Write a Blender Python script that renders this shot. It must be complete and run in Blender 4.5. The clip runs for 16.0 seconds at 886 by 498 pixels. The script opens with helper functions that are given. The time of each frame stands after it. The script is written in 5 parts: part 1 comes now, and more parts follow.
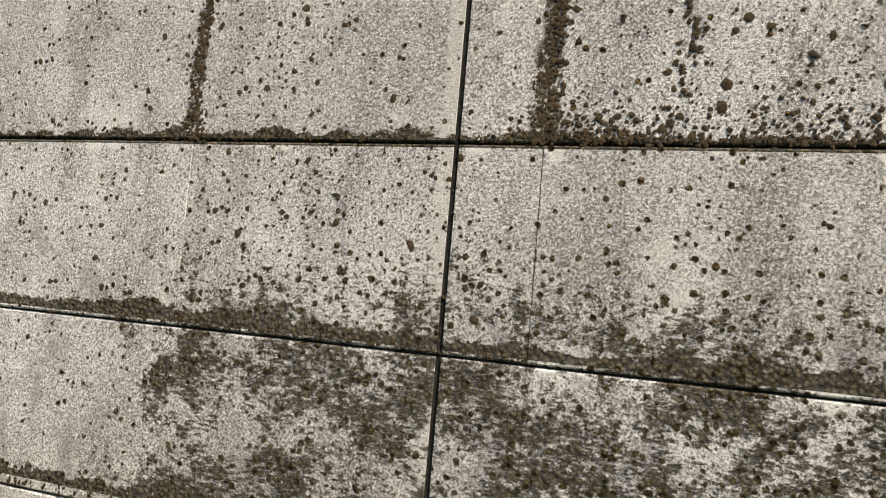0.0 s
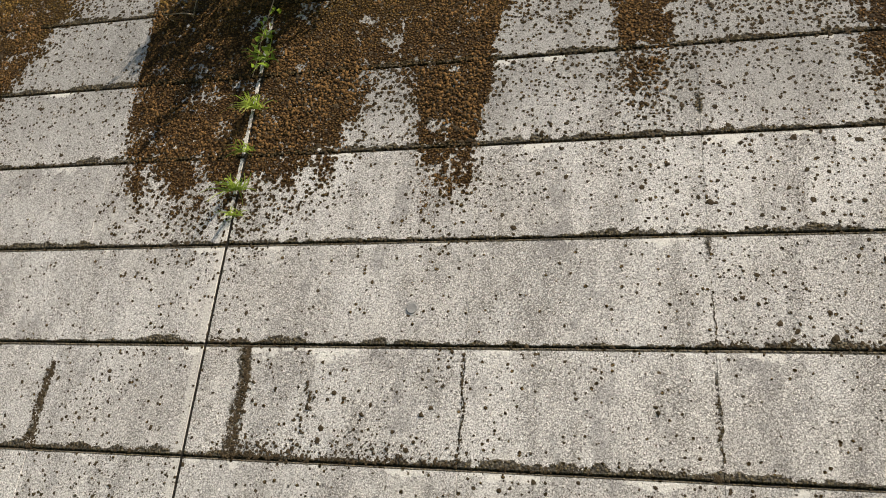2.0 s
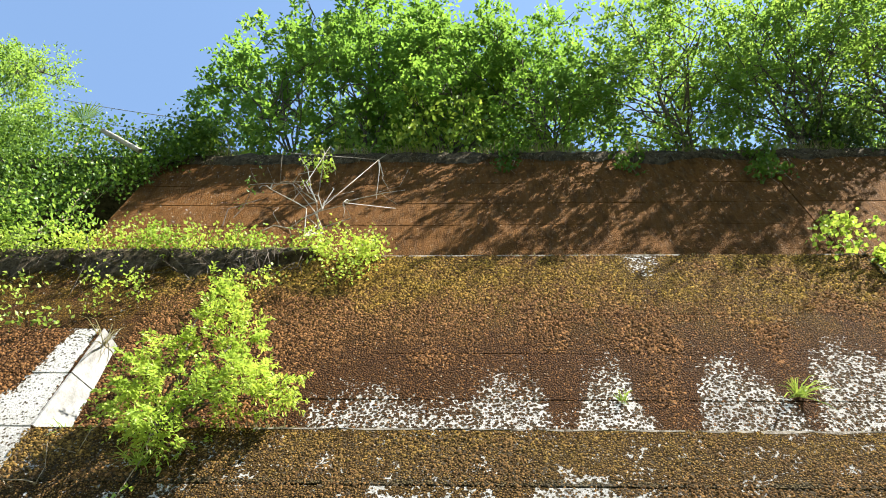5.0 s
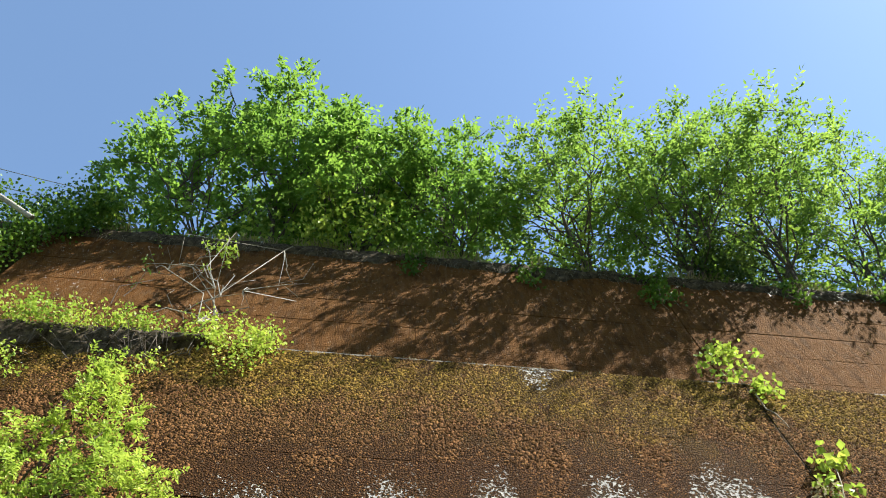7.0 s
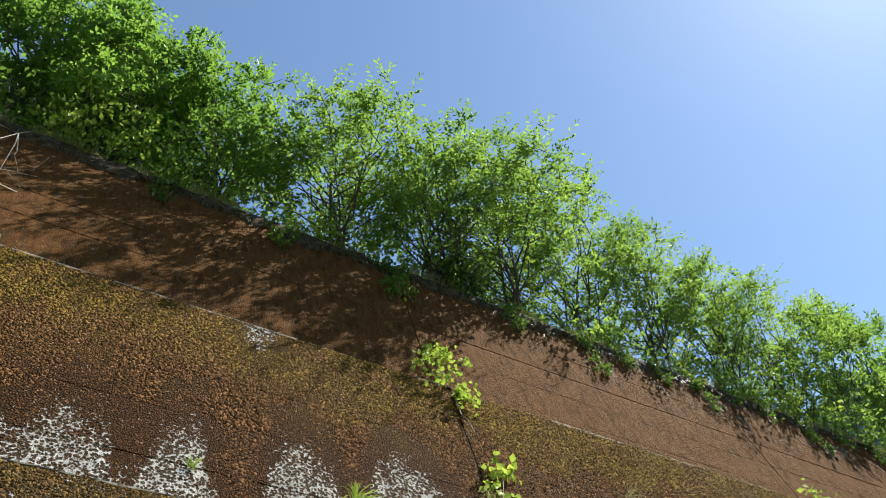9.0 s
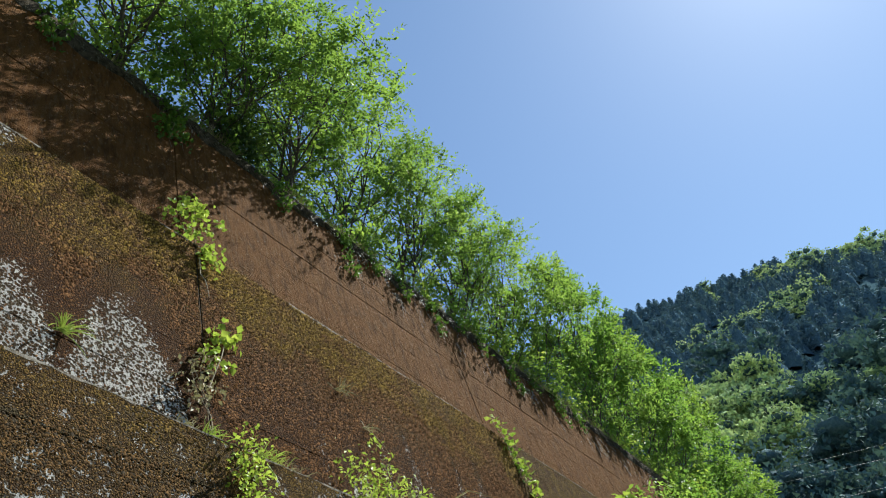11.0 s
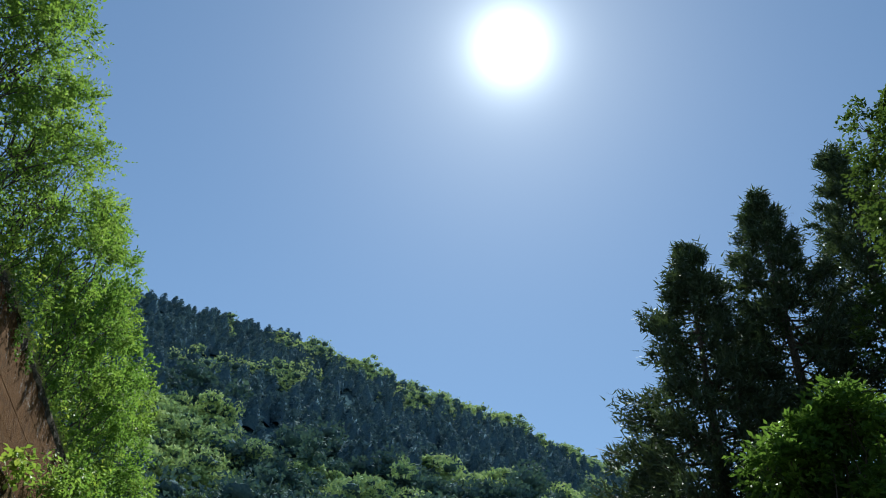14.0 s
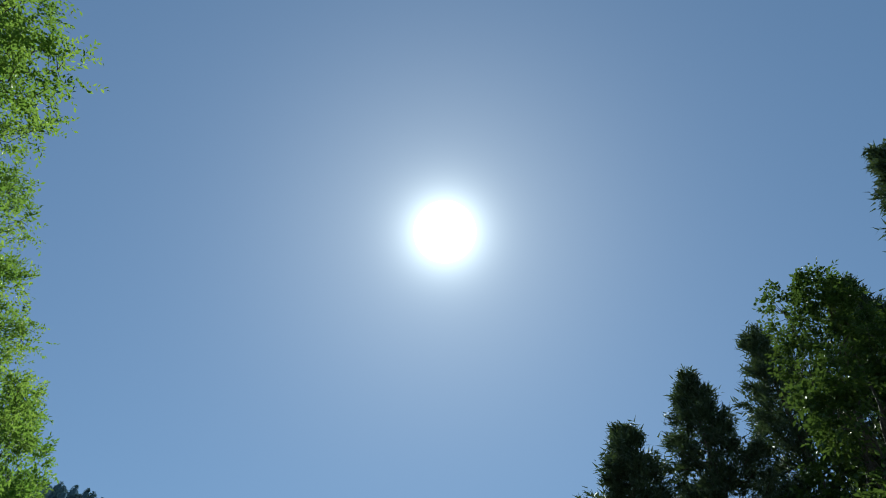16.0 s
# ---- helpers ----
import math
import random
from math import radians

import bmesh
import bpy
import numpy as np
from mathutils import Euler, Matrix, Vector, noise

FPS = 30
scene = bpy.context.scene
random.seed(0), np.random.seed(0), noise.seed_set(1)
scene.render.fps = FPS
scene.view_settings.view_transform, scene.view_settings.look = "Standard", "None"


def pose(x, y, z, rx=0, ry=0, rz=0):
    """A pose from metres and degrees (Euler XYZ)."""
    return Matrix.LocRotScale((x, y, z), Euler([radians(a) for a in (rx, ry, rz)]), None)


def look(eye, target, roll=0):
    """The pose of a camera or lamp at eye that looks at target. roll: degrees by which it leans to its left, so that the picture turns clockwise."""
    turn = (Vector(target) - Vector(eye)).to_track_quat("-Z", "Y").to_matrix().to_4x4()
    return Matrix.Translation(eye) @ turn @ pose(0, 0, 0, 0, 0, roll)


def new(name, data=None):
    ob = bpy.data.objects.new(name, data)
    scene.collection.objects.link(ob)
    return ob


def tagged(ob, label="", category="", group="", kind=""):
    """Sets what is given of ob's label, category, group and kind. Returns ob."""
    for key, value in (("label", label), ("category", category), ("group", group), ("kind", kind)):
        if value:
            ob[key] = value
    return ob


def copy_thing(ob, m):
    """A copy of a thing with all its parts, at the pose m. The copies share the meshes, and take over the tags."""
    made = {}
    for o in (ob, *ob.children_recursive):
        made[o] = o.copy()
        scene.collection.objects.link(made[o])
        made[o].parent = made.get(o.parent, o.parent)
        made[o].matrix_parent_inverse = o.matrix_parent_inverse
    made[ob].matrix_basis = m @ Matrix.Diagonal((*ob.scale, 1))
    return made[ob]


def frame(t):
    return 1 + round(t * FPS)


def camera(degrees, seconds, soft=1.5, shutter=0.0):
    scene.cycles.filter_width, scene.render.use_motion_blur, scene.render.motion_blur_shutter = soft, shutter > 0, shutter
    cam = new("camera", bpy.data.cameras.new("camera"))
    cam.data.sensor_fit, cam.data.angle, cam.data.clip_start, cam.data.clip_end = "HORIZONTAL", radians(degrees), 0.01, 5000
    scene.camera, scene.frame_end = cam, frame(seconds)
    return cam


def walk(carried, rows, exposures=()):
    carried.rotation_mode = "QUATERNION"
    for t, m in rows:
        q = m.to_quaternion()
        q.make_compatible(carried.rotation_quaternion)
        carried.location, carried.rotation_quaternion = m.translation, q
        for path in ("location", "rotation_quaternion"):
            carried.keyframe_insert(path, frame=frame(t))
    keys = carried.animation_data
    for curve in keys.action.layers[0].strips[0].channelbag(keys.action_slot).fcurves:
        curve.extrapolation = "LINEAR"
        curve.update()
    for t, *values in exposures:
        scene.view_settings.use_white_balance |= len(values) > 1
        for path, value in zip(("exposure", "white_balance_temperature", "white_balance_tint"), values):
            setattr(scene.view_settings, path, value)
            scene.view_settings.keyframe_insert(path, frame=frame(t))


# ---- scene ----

# ---- camera ----
PATH = (
    (0.0, -2.298, 2.280, 1.089, 80.66, -0.13, 19.98),
    (0.5, -1.580, 1.906, 1.511, 82.50, 1.28, 18.82),
    (1.0, -0.819, 1.109, 1.591, 89.80, 0.27, 17.23),
    (1.5, 0.000, 0.000, 1.600, 95.03, -0.91, 16.71),
    (2.0, 0.000, 0.000, 1.600, 100.00, -1.28, 13.41),
    (2.5, 0.000, 0.000, 1.600, 105.38, -1.22, 10.06),
    (3.0, 0.000, 0.000, 1.600, 110.80, -0.89, 7.93),
    (3.5, 0.000, 0.000, 1.600, 116.91, -0.05, 6.60),
    (4.0, 0.000, 0.000, 1.600, 124.55, -0.44, 5.02),
    (4.5, 0.000, 0.000, 1.600, 131.61, -1.44, 3.26),
    (4.7, 0.000, 0.000, 1.600, 133.85, -1.69, 2.72),
    (6.8, 0.000, 0.000, 1.600, 144.25, 0.04, -4.49),
    (7.0, 0.000, 0.000, 1.600, 144.36, 0.48, -6.41),
    (7.5, 0.000, 0.000, 1.600, 144.12, 1.96, -12.54),
    (8.0, 0.000, 0.000, 1.600, 143.19, 3.21, -19.82),
    (8.5, 0.000, 0.000, 1.600, 142.27, 4.23, -25.38),
    (8.7, 0.000, 0.000, 1.600, 141.84, 4.62, -27.36),
    (10.8, 0.000, 0.000, 1.600, 131.83, 5.51, -51.12),
    (11.0, 0.000, 0.000, 1.600, 130.69, 5.04, -54.50),
    (11.5, 0.000, 0.000, 1.600, 126.83, 3.59, -63.16),
    (12.0, 0.000, 0.000, 1.600, 121.94, 1.08, -72.76),
    (12.5, 0.000, 0.000, 1.600, 119.62, -1.86, -81.73),
    (13.0, 0.000, 0.000, 1.600, 120.67, -3.59, -89.61),
    (13.5, 0.000, 0.000, 1.600, 125.70, -4.49, -97.17),
    (14.0, 0.000, 0.000, 1.600, 131.74, -4.77, -103.02),
    (14.5, 0.000, 0.000, 1.600, 137.06, -3.90, -106.54),
    (15.0, 0.000, 0.000, 1.600, 141.46, -2.37, -107.58),
    (15.5, 0.000, 0.000, 1.600, 144.16, -1.65, -106.85),
    (16.0, 0.000, 0.000, 1.600, 145.36, -1.14, -106.12),
)
EYE = 1.6
cam = camera(60.08, 16.0, soft=1.0)
walk(cam, [(t, pose(x, y, z, a, b, c)) for t, x, y, z, a, b, c in PATH],
     exposures=[(0.0, 0.85, 7350, 11), (2.0, 0.92, 7350, 11), (3.0, 1.22, 7300, 11), (4.0, 1.85, 7000, 9), (4.7, 2.25, 6900, 6), (7.0, 1.84, 6650, 4), (8.7, 1.5, 6550, 4), (11.0, 1.1, 6300, 2),
                (12.5, 1.0, 6150, 2), (13.5, 0.82, 6150, 0), (14.5, 0.50, 6100, -4), (16.0, 0.44, 6150, -6)])

# ---- world, sun ----
SUN = Vector((0.532, -0.139, 0.835)).normalized()
world = bpy.data.worlds.new("sky")
scene.world = world
world.use_nodes = True
wn, wl = world.node_tree.nodes, world.node_tree.links
wn.clear()
sky = wn.new("ShaderNodeTexSky")
sky.sky_type = "NISHITA"
sky.sun_disc = False
sky.sun_elevation = math.asin(SUN.z)
sky.sun_rotation = math.atan2(SUN.x, SUN.y)
sky.altitude, sky.air_density, sky.dust_density, sky.ozone_density = 300, 1.0, 0.15, 1.5
wb = wn.new("ShaderNodeBackground")
wb.inputs["Strength"].default_value = 0.082
# the sun itself, a white disc with its halo in the haze
wc = wn.new("ShaderNodeTexCoord")
wd = wn.new("ShaderNodeVectorMath")
wd.operation = "DOT_PRODUCT"
wd.inputs[1].default_value = SUN
wa = wn.new("ShaderNodeMath")
wa.operation = "ARCCOSINE"
wl.new(wc.outputs["Generated"], wd.inputs[0])
wl.new(wd.outputs["Value"], wa.inputs[0])


def world_math(op, a, c):
    nd = wn.new("ShaderNodeMath")
    nd.operation = op
    for i, v in enumerate((a, c)):
        if isinstance(v, bpy.types.NodeSocket):
            wl.new(v, nd.inputs[i])
        else:
            nd.inputs[i].default_value = v
    return nd.outputs[0]


theta = wa.outputs[0]
disc = world_math("MULTIPLY", world_math("LESS_THAN", theta, radians(2.35)), 4.0)
halo = world_math("MULTIPLY", world_math("EXPONENT", world_math("MULTIPLY", theta, -1 / radians(1.25)), 0.0), 3.6)
veil = world_math("MULTIPLY", world_math("EXPONENT", world_math("MULTIPLY", theta, -1 / radians(7.0)), 0.0), 0.23)
ws = wn.new("ShaderNodeBackground")
wl.new(world_math("ADD", disc, world_math("ADD", halo, veil)), ws.inputs["Strength"])
wadd = wn.new("ShaderNodeAddShader")
wo = wn.new("ShaderNodeOutputWorld")
wl.new(sky.outputs["Color"], wb.inputs["Color"])
wl.new(wb.outputs[0], wadd.inputs[0])
wl.new(ws.outputs[0], wadd.inputs[1])
wl.new(wadd.outputs[0], wo.inputs["Surface"])

lamp = bpy.data.lights.new("sun", "SUN")
lamp.energy, lamp.angle, lamp.color = 5.0, radians(0.53), (1.0, 0.96, 0.90)
sun = new("sun", lamp)
sun.matrix_world = look(SUN * 60, (0, 0, 0))

# ---- wall figures ----
K = 0.256                      # batter of the wall
BETA = math.atan(K)
D1, D2, D3 = 5.73, 6.08, 6.43  # where the three tiers meet the eye's level
LEDGE1, LEDGE2, TOP3 = 6.17, 10.27, 15.0
BLOCK_X, BLOCK_TOP = -4.86, 7.95
STEP_X, STEP_TOP = 8.1, 5.47
BUTT_X, BUTT_TOP, BUTT_D = 20.05, 8.52, 5.5
LEFT, RIGHT, FOOT = -16.0, 70.0, -1.3


def front(d, z):
    return d + K * (z - EYE)


# lower limit of the moss on the lower tier, along the wall
MOSS1 = ((-9, 3.2), (-6.65, 3.6), (-6.45, 4.8), (-5.6, 6.4), (-5.35, 7.2), (-5.2, 8.4), (-4.92, 8.4), (-4.88, 4.5), (-4.6, 3.6), (-3.5, 3.3), (-3.2, 3.5), (-2.5, 3.8), (-2.2, 4.9), (-1.85, 4.6), (-1.7, 3.5), (-1.25, 3.6),
         (-1.05, 5.5), (-0.1, 5.45), (0.0, 4.4), (0.35, 4.5), (0.5, 5.5), (1.7, 5.5), (2.0, 4.3), (2.8, 4.1), (3.2, 4.9), (6.0, 4.5), (7.2, 5.4), (8.0, 6.0),
         (8.5, 4.1), (10, 4.7), (12, 4.3), (20, 4.1))
# upper limit of the bare concrete on the middle tier
BARE2 = ((-5, 6.0), (-2.3, 6.3), (-2.0, 7.3), (-1.2, 7.8), (-0.7, 7.4), (-0.2, 7.5), (0.2, 8.0), (0.6, 7.9), (0.85, 7.1), (1.05, 7.1), (1.25, 8.0), (1.7, 8.2), (1.85, 7.4), (2.1, 6.5),
         (2.35, 6.6), (2.6, 8.0), (2.9, 8.3), (3.4, 8.0), (3.7, 7.0), (4.0, 8.1), (4.4, 8.6), (5.0, 8.2), (5.3, 7.8), (5.7, 6.6), (8.4, 6.2), (8.8, 7.2), (9.2, 6.3), (10.0, 6.9), (12.5, 6.8), (20, 7.0))


# ---- materials ----
class Nodes:
    """A node material with short calls."""

    def __init__(self, name):
        self.m = bpy.data.materials.new(name)
        self.m.use_nodes = True
        self.t = self.m.node_tree
        self.n, self.l = self.t.nodes, self.t.links
        self.b = self.n["Principled BSDF"]
        self.out = self.n["Material Output"]

    def put(self, socket, v):
        if isinstance(v, bpy.types.NodeSocket):
            self.l.new(v, socket)
        else:
            socket.default_value = v

    def node(self, kind, out=0, **ins):
        nd = self.n.new(kind)
        for k, v in ins.items():
            self.put(nd.inputs[int(k[1:])] if k[0] == "i" and k[1:].isdigit() else nd.inputs[k.replace("_", " ")], v)
        return nd.outputs[out]

    def math(self, op, a, b=0.0, c=0.0):
        nd = self.n.new("ShaderNodeMath")
        nd.operation = op
        for i, v in enumerate((a, b, c)):
            self.put(nd.inputs[i], v)
        return nd.outputs[0]

    def step(self, v, lo, hi):
        nd = self.n.new("ShaderNodeMapRange")
        nd.interpolation_type = "SMOOTHSTEP"
        self.put(nd.inputs["Value"], v)
        self.put(nd.inputs["From Min"], lo)
        self.put(nd.inputs["From Max"], hi)
        return nd.outputs[0]

    def mix(self, f, a, b):
        nd = self.n.new("ShaderNodeMix")
        nd.data_type = "RGBA"
        self.put(nd.inputs[0], f)
        for i, v in ((6, a), (7, b)):
            self.put(nd.inputs[i], (*v, 1) if isinstance(v, tuple) and len(v) == 3 else v)
        return nd.outputs[2]

    def noise(self, vec, scale, detail=4.0, rough=0.55):
        return self.node("ShaderNodeTexNoise", 0, Vector=vec, Scale=scale, Detail=detail, Roughness=rough)

    def voro(self, vec, scale, out=0):
        return self.node("ShaderNodeTexVoronoi", out, Vector=vec, Scale=scale)

    def scaled(self, vec, s):
        nd = self.n.new("ShaderNodeMapping")
        self.put(nd.inputs["Vector"], vec)
        nd.inputs["Scale"].default_value = s
        return nd.outputs[0]

    def profile(self, v, pts, lo, hi):
        """A broken line through pts, values between lo and hi."""
        x0, x1 = pts[0][0], pts[-1][0]
        nd = self.n.new("ShaderNodeValToRGB")
        els = nd.color_ramp.elements
        els[0].position, els[1].position = 0.0, 1.0
        for e, p in ((els[0], pts[0]), (els[1], pts[-1])):
            g = (p[1] - lo) / (hi - lo)
            e.color = (g, g, g, 1)
        for p in pts[1:-1]:
            e = els.new((p[0] - x0) / (x1 - x0))
            g = (p[1] - lo) / (hi - lo)
            e.color = (g, g, g, 1)
        a = self.math("DIVIDE", self.math("SUBTRACT", v, x0), x1 - x0)
        self.put(nd.inputs[0], a)
        return self.math("MULTIPLY_ADD", nd.outputs[0], hi - lo, lo)

    def bump(self, height, strength, dist, normal=None):
        nd = self.n.new("ShaderNodeBump")
        nd.inputs["Strength"].default_value = strength
        nd.inputs["Distance"].default_value = dist
        self.put(nd.inputs["Height"], height)
        if normal:
            self.put(nd.inputs["Normal"], normal)
        return nd.outputs[0]

    def finish(self, color, rough=0.85, normal=None, spec=0.3):
        self.put(self.b.inputs["Base Color"], (*color, 1) if isinstance(color, tuple) and len(color) == 3 else color)
        self.put(self.b.inputs["Roughness"], rough)
        self.b.inputs["Specular IOR Level"].default_value = spec
        if normal:
            self.put(self.b.inputs["Normal"], normal)
        return self.m


def concrete_material(name):
    """Old board-marked concrete with streaks, black lichen and cushions of brown moss."""
    q = Nodes(name)
    pos = q.node("ShaderNodeNewGeometry")
    xyz = q.n.new("ShaderNodeSeparateXYZ")
    q.put(xyz.inputs[0], pos)
    x, z = xyz.outputs[0], xyz.outputs[2]
    big = q.noise(pos, 0.7, 5)
    mid = q.noise(pos, 3.5, 6, 0.6)
    fine = q.noise(pos, 34, 6, 0.72)
    grit = q.noise(pos, 88, 6, 0.80)
    runs = q.noise(q.scaled(pos, (3.2, 3.2, 0.22)), 1.0, 5, 0.6)
    runs2 = q.noise(q.scaled(pos, (14, 14, 0.7)), 1.0, 4, 0.6)
    tone = q.node("ShaderNodeObjectInfo", 5)
    c = q.mix(q.step(big, 0.3, 0.7), (0.42, 0.395, 0.37), (0.62, 0.60, 0.58))
    c = q.mix(q.math("MULTIPLY", q.step(runs, 0.44, 0.66), 0.75), c, (0.22, 0.205, 0.19))
    c = q.mix(q.math("MULTIPLY", q.step(runs2, 0.52, 0.75), 0.4), c, (0.58, 0.56, 0.54))
    c = q.mix(q.math("MULTIPLY", q.step(mid, 0.52, 0.75), 0.45), c, (0.21, 0.19, 0.16))
    c = q.mix(q.math("MULTIPLY", q.step(grit, 0.505, 0.575), 0.86), c, (0.105, 0.092, 0.079))
    c = q.mix(q.math("MULTIPLY", q.step(fine, 0.54, 0.70), 0.65), c, (0.11, 0.095, 0.08))
    c = q.mix(q.math("MULTIPLY", q.step(grit, 0.495, 0.425), 0.78), c, (0.89, 0.85, 0.805))
    c = q.mix(q.math("MULTIPLY", tone, 0.22), c, (0.24, 0.23, 0.22))
    patch = q.noise(q.scaled(pos, (2.6, 2.6, 1.5)), 1.0, 6, 0.68)
    c = q.mix(q.math("MULTIPLY", q.step(q.math("ADD", patch, q.math("MULTIPLY", q.math("SUBTRACT", fine, 0.5), 0.25)), 0.55, 0.70), 0.34), c, (0.78, 0.74, 0.69))
    c = q.mix(q.math("MULTIPLY", q.step(q.math("ADD", patch, q.math("MULTIPLY", q.math("SUBTRACT", fine, 0.5), 0.25)), 0.46, 0.34), 0.5), c, (0.19, 0.18, 0.175))
    # greyer and darker in patches on the higher lifts
    grey_z = q.step(q.math("ADD", z, q.math("MULTIPLY", q.math("SUBTRACT", patch, 0.5), 2.4)), 3.5, 4.5)
    c = q.mix(q.math("MULTIPLY", grey_z, q.math("MULTIPLY_ADD", q.step(z, 6.6, 5.6), 0.32, 0.18)), c, (0.215, 0.210, 0.200))
    # pale lip beside the expansion joint
    lip = q.math("MULTIPLY", q.step(x, -3.525, -3.505), q.step(x, -3.42, -3.43))
    lip = q.math("MULTIPLY", lip, q.step(z, 5.4, 5.0))
    c = q.mix(q.math("MULTIPLY", lip, 0.6), c, (0.60, 0.57, 0.53))
    h = q.math("ADD", q.math("MULTIPLY", fine, 0.8), q.math("MULTIPLY", grit, 0.7))
    bare_normal = q.bump(h, 0.8, 0.014)
    # how thick the moss grows
    low = q.profile(x, MOSS1, 2.0, 8.5)
    wob = q.math("MULTIPLY", q.math("SUBTRACT", mid, 0.5), 1.4)
    wob = q.math("ADD", wob, q.math("MULTIPLY", q.math("SUBTRACT", runs2, 0.5), 0.9))
    zz = q.math("ADD", z, wob)
    d1 = q.math("SUBTRACT", zz, low)
    m1 = q.math("ADD", q.math("MULTIPLY", q.step(d1, -0.5, 0.25), 0.60), q.math("MULTIPLY", q.step(d1, -1.9, -0.1), 0.40))
    m1 = q.math("MAXIMUM", m1, q.math("MULTIPLY", q.step(x, 7.0, 9.0), q.math("ADD", 0.30, q.math("MULTIPLY", q.step(mid, 0.40, 0.56), 0.36))))
    bare = q.profile(x, BARE2, 5.0, 9.0)
    d2 = q.math("SUBTRACT", zz, bare)
    m2 = q.math("ADD", 0.57, q.math("MULTIPLY", q.step(d2, -1.0, 0.30), 0.8))
    in2 = q.math("MULTIPLY", q.step(z, LEDGE1 - 0.01, LEDGE1 + 0.01), q.step(x, BLOCK_X - 0.02, BLOCK_X))
    cov = q.math("ADD", q.math("MULTIPLY", m1, q.math("SUBTRACT", 1.0, in2)), q.math("MULTIPLY", m2, in2))
    # the damp foot of the wall
    foot = q.step(q.math("ADD", z, q.math("MULTIPLY", wob, 1.0)), 0.95, 0.12)
    foot = q.math("MULTIPLY", foot, q.step(q.math("ADD", x, q.math("MULTIPLY", wob, 0.6)), -5.6, -4.7))
    streak = q.noise(q.scaled(pos, (22, 22, 48)), 1.0, 6, 0.75)
    foot_m = q.step(q.math("ADD", q.math("MULTIPLY", foot, 0.36), q.math("ADD", q.math("MULTIPLY", streak, 0.85), q.math("MULTIPLY", mid, 0.75))), 1.11, 1.21)
    cov = q.math("MAXIMUM", cov, q.math("MULTIPLY", foot, 0.3))
    # moss in the lift joints and in some panel seams
    lift = q.math("FRACT", q.math("DIVIDE", q.math("SUBTRACT", z, 0.112), 0.8817))
    reach = q.math("ADD", 0.045, q.math("MULTIPLY", q.step(q.noise(pos, 1.1, 4), 0.40, 0.70), 0.12))
    reach = q.math("MULTIPLY", reach, q.step(q.noise(pos, 7, 5, 0.7), 0.30, 0.62))
    seam_z = q.step(lift, q.math("ADD", reach, 0.05), q.math("MULTIPLY", reach, 0.4))
    seam_z = q.math("MAXIMUM", seam_z, q.math("MULTIPLY", q.step(lift, 0.978, 0.990), 0.9))
    col = q.math("FRACT", q.math("DIVIDE", q.math("SUBTRACT", x, -0.30), 1.82))
    seam_x = q.step(q.math("ABSOLUTE", q.math("SUBTRACT", q.math("ADD", col, q.math("MULTIPLY", q.math("SUBTRACT", fine, 0.5), 0.07)), 0.5)), 0.030, 0.006)
    seam_x = q.math("MULTIPLY", seam_x, q.step(q.noise(pos, 0.8, 2), 0.58, 0.66))
    seam_x = q.math("MULTIPLY", seam_x, q.step(z, 4.6, 3.9))
    dark_run = None
    for xc, w, z0, z1 in ((-4.87, 0.055, 1.02, 1.75), (-3.03, 0.085, 1.0, 1.9), (-1.21, 0.014, 1.0, 1.85), (0.61, 0.018, 1.0, 1.75), (0.62, 0.010, 1.95, 2.35)):
        one = q.step(q.math("ABSOLUTE", q.math("SUBTRACT", q.math("ADD", x, q.math("MULTIPLY", q.math("SUBTRACT", mid, 0.5), 0.14)), xc)), w * 1.6, 0.0)
        one = q.math("MULTIPLY", one, q.math("MULTIPLY", q.step(z, z0 - 0.05, z0 + 0.05), q.step(z, z1 + 0.15, z1 - 0.15)))
        dark_run = one if dark_run is None else q.math("MAXIMUM", dark_run, one)
    seam_x = q.math("MAXIMUM", seam_x, q.math("MULTIPLY", q.math("MULTIPLY", dark_run, q.step(q.noise(pos, 24, 5, 0.75), 0.33, 0.51)), 1.0))
    seam_m = q.step(q.math("ADD", q.math("MULTIPLY", q.math("MAXIMUM", seam_z, q.math("MULTIPLY", seam_x, 0.85)), 0.62), q.math("MULTIPLY", q.math("ADD", q.math("MULTIPLY", streak, 0.5), q.math("MULTIPLY", mid, 0.5)), 0.80)), 0.70, 0.84)
    cov = q.math("MAXIMUM", cov, q.math("MULTIPLY", q.math("MAXIMUM", seam_z, seam_x), 0.32))
    # pale chips broken off just under the lift joints
    chip = q.math("ADD", q.noise(pos, 2.3, 2), q.math("MULTIPLY", q.math("SUBTRACT", q.noise(pos, 17, 4, 0.6), 0.5), 0.35))
    chip = q.step(q.math("ADD", chip, q.math("MULTIPLY", q.step(lift, 0.86, 1.0), 0.16)), 0.70, 0.74)
    chip = q.math("MULTIPLY", chip, q.math("MULTIPLY", q.step(lift, 0.82, 0.90), q.step(z, 5.3, 4.5)))
    c = q.mix(q.math("MULTIPLY", chip, 0.7), c, (0.74, 0.71, 0.66))
    # washed and pale places
    wash = q.math("MULTIPLY", q.step(q.math("ADD", q.math("MULTIPLY_ADD", q.math("SUBTRACT", LEDGE2, z), 0.20, q.math("ABSOLUTE", q.math("SUBTRACT", x, 2.42))), q.math("MULTIPLY", wob, 0.3)), 0.62, 0.10), q.step(q.math("ADD", z, q.math("MULTIPLY", wob, 0.6)), 8.7, 10.0))
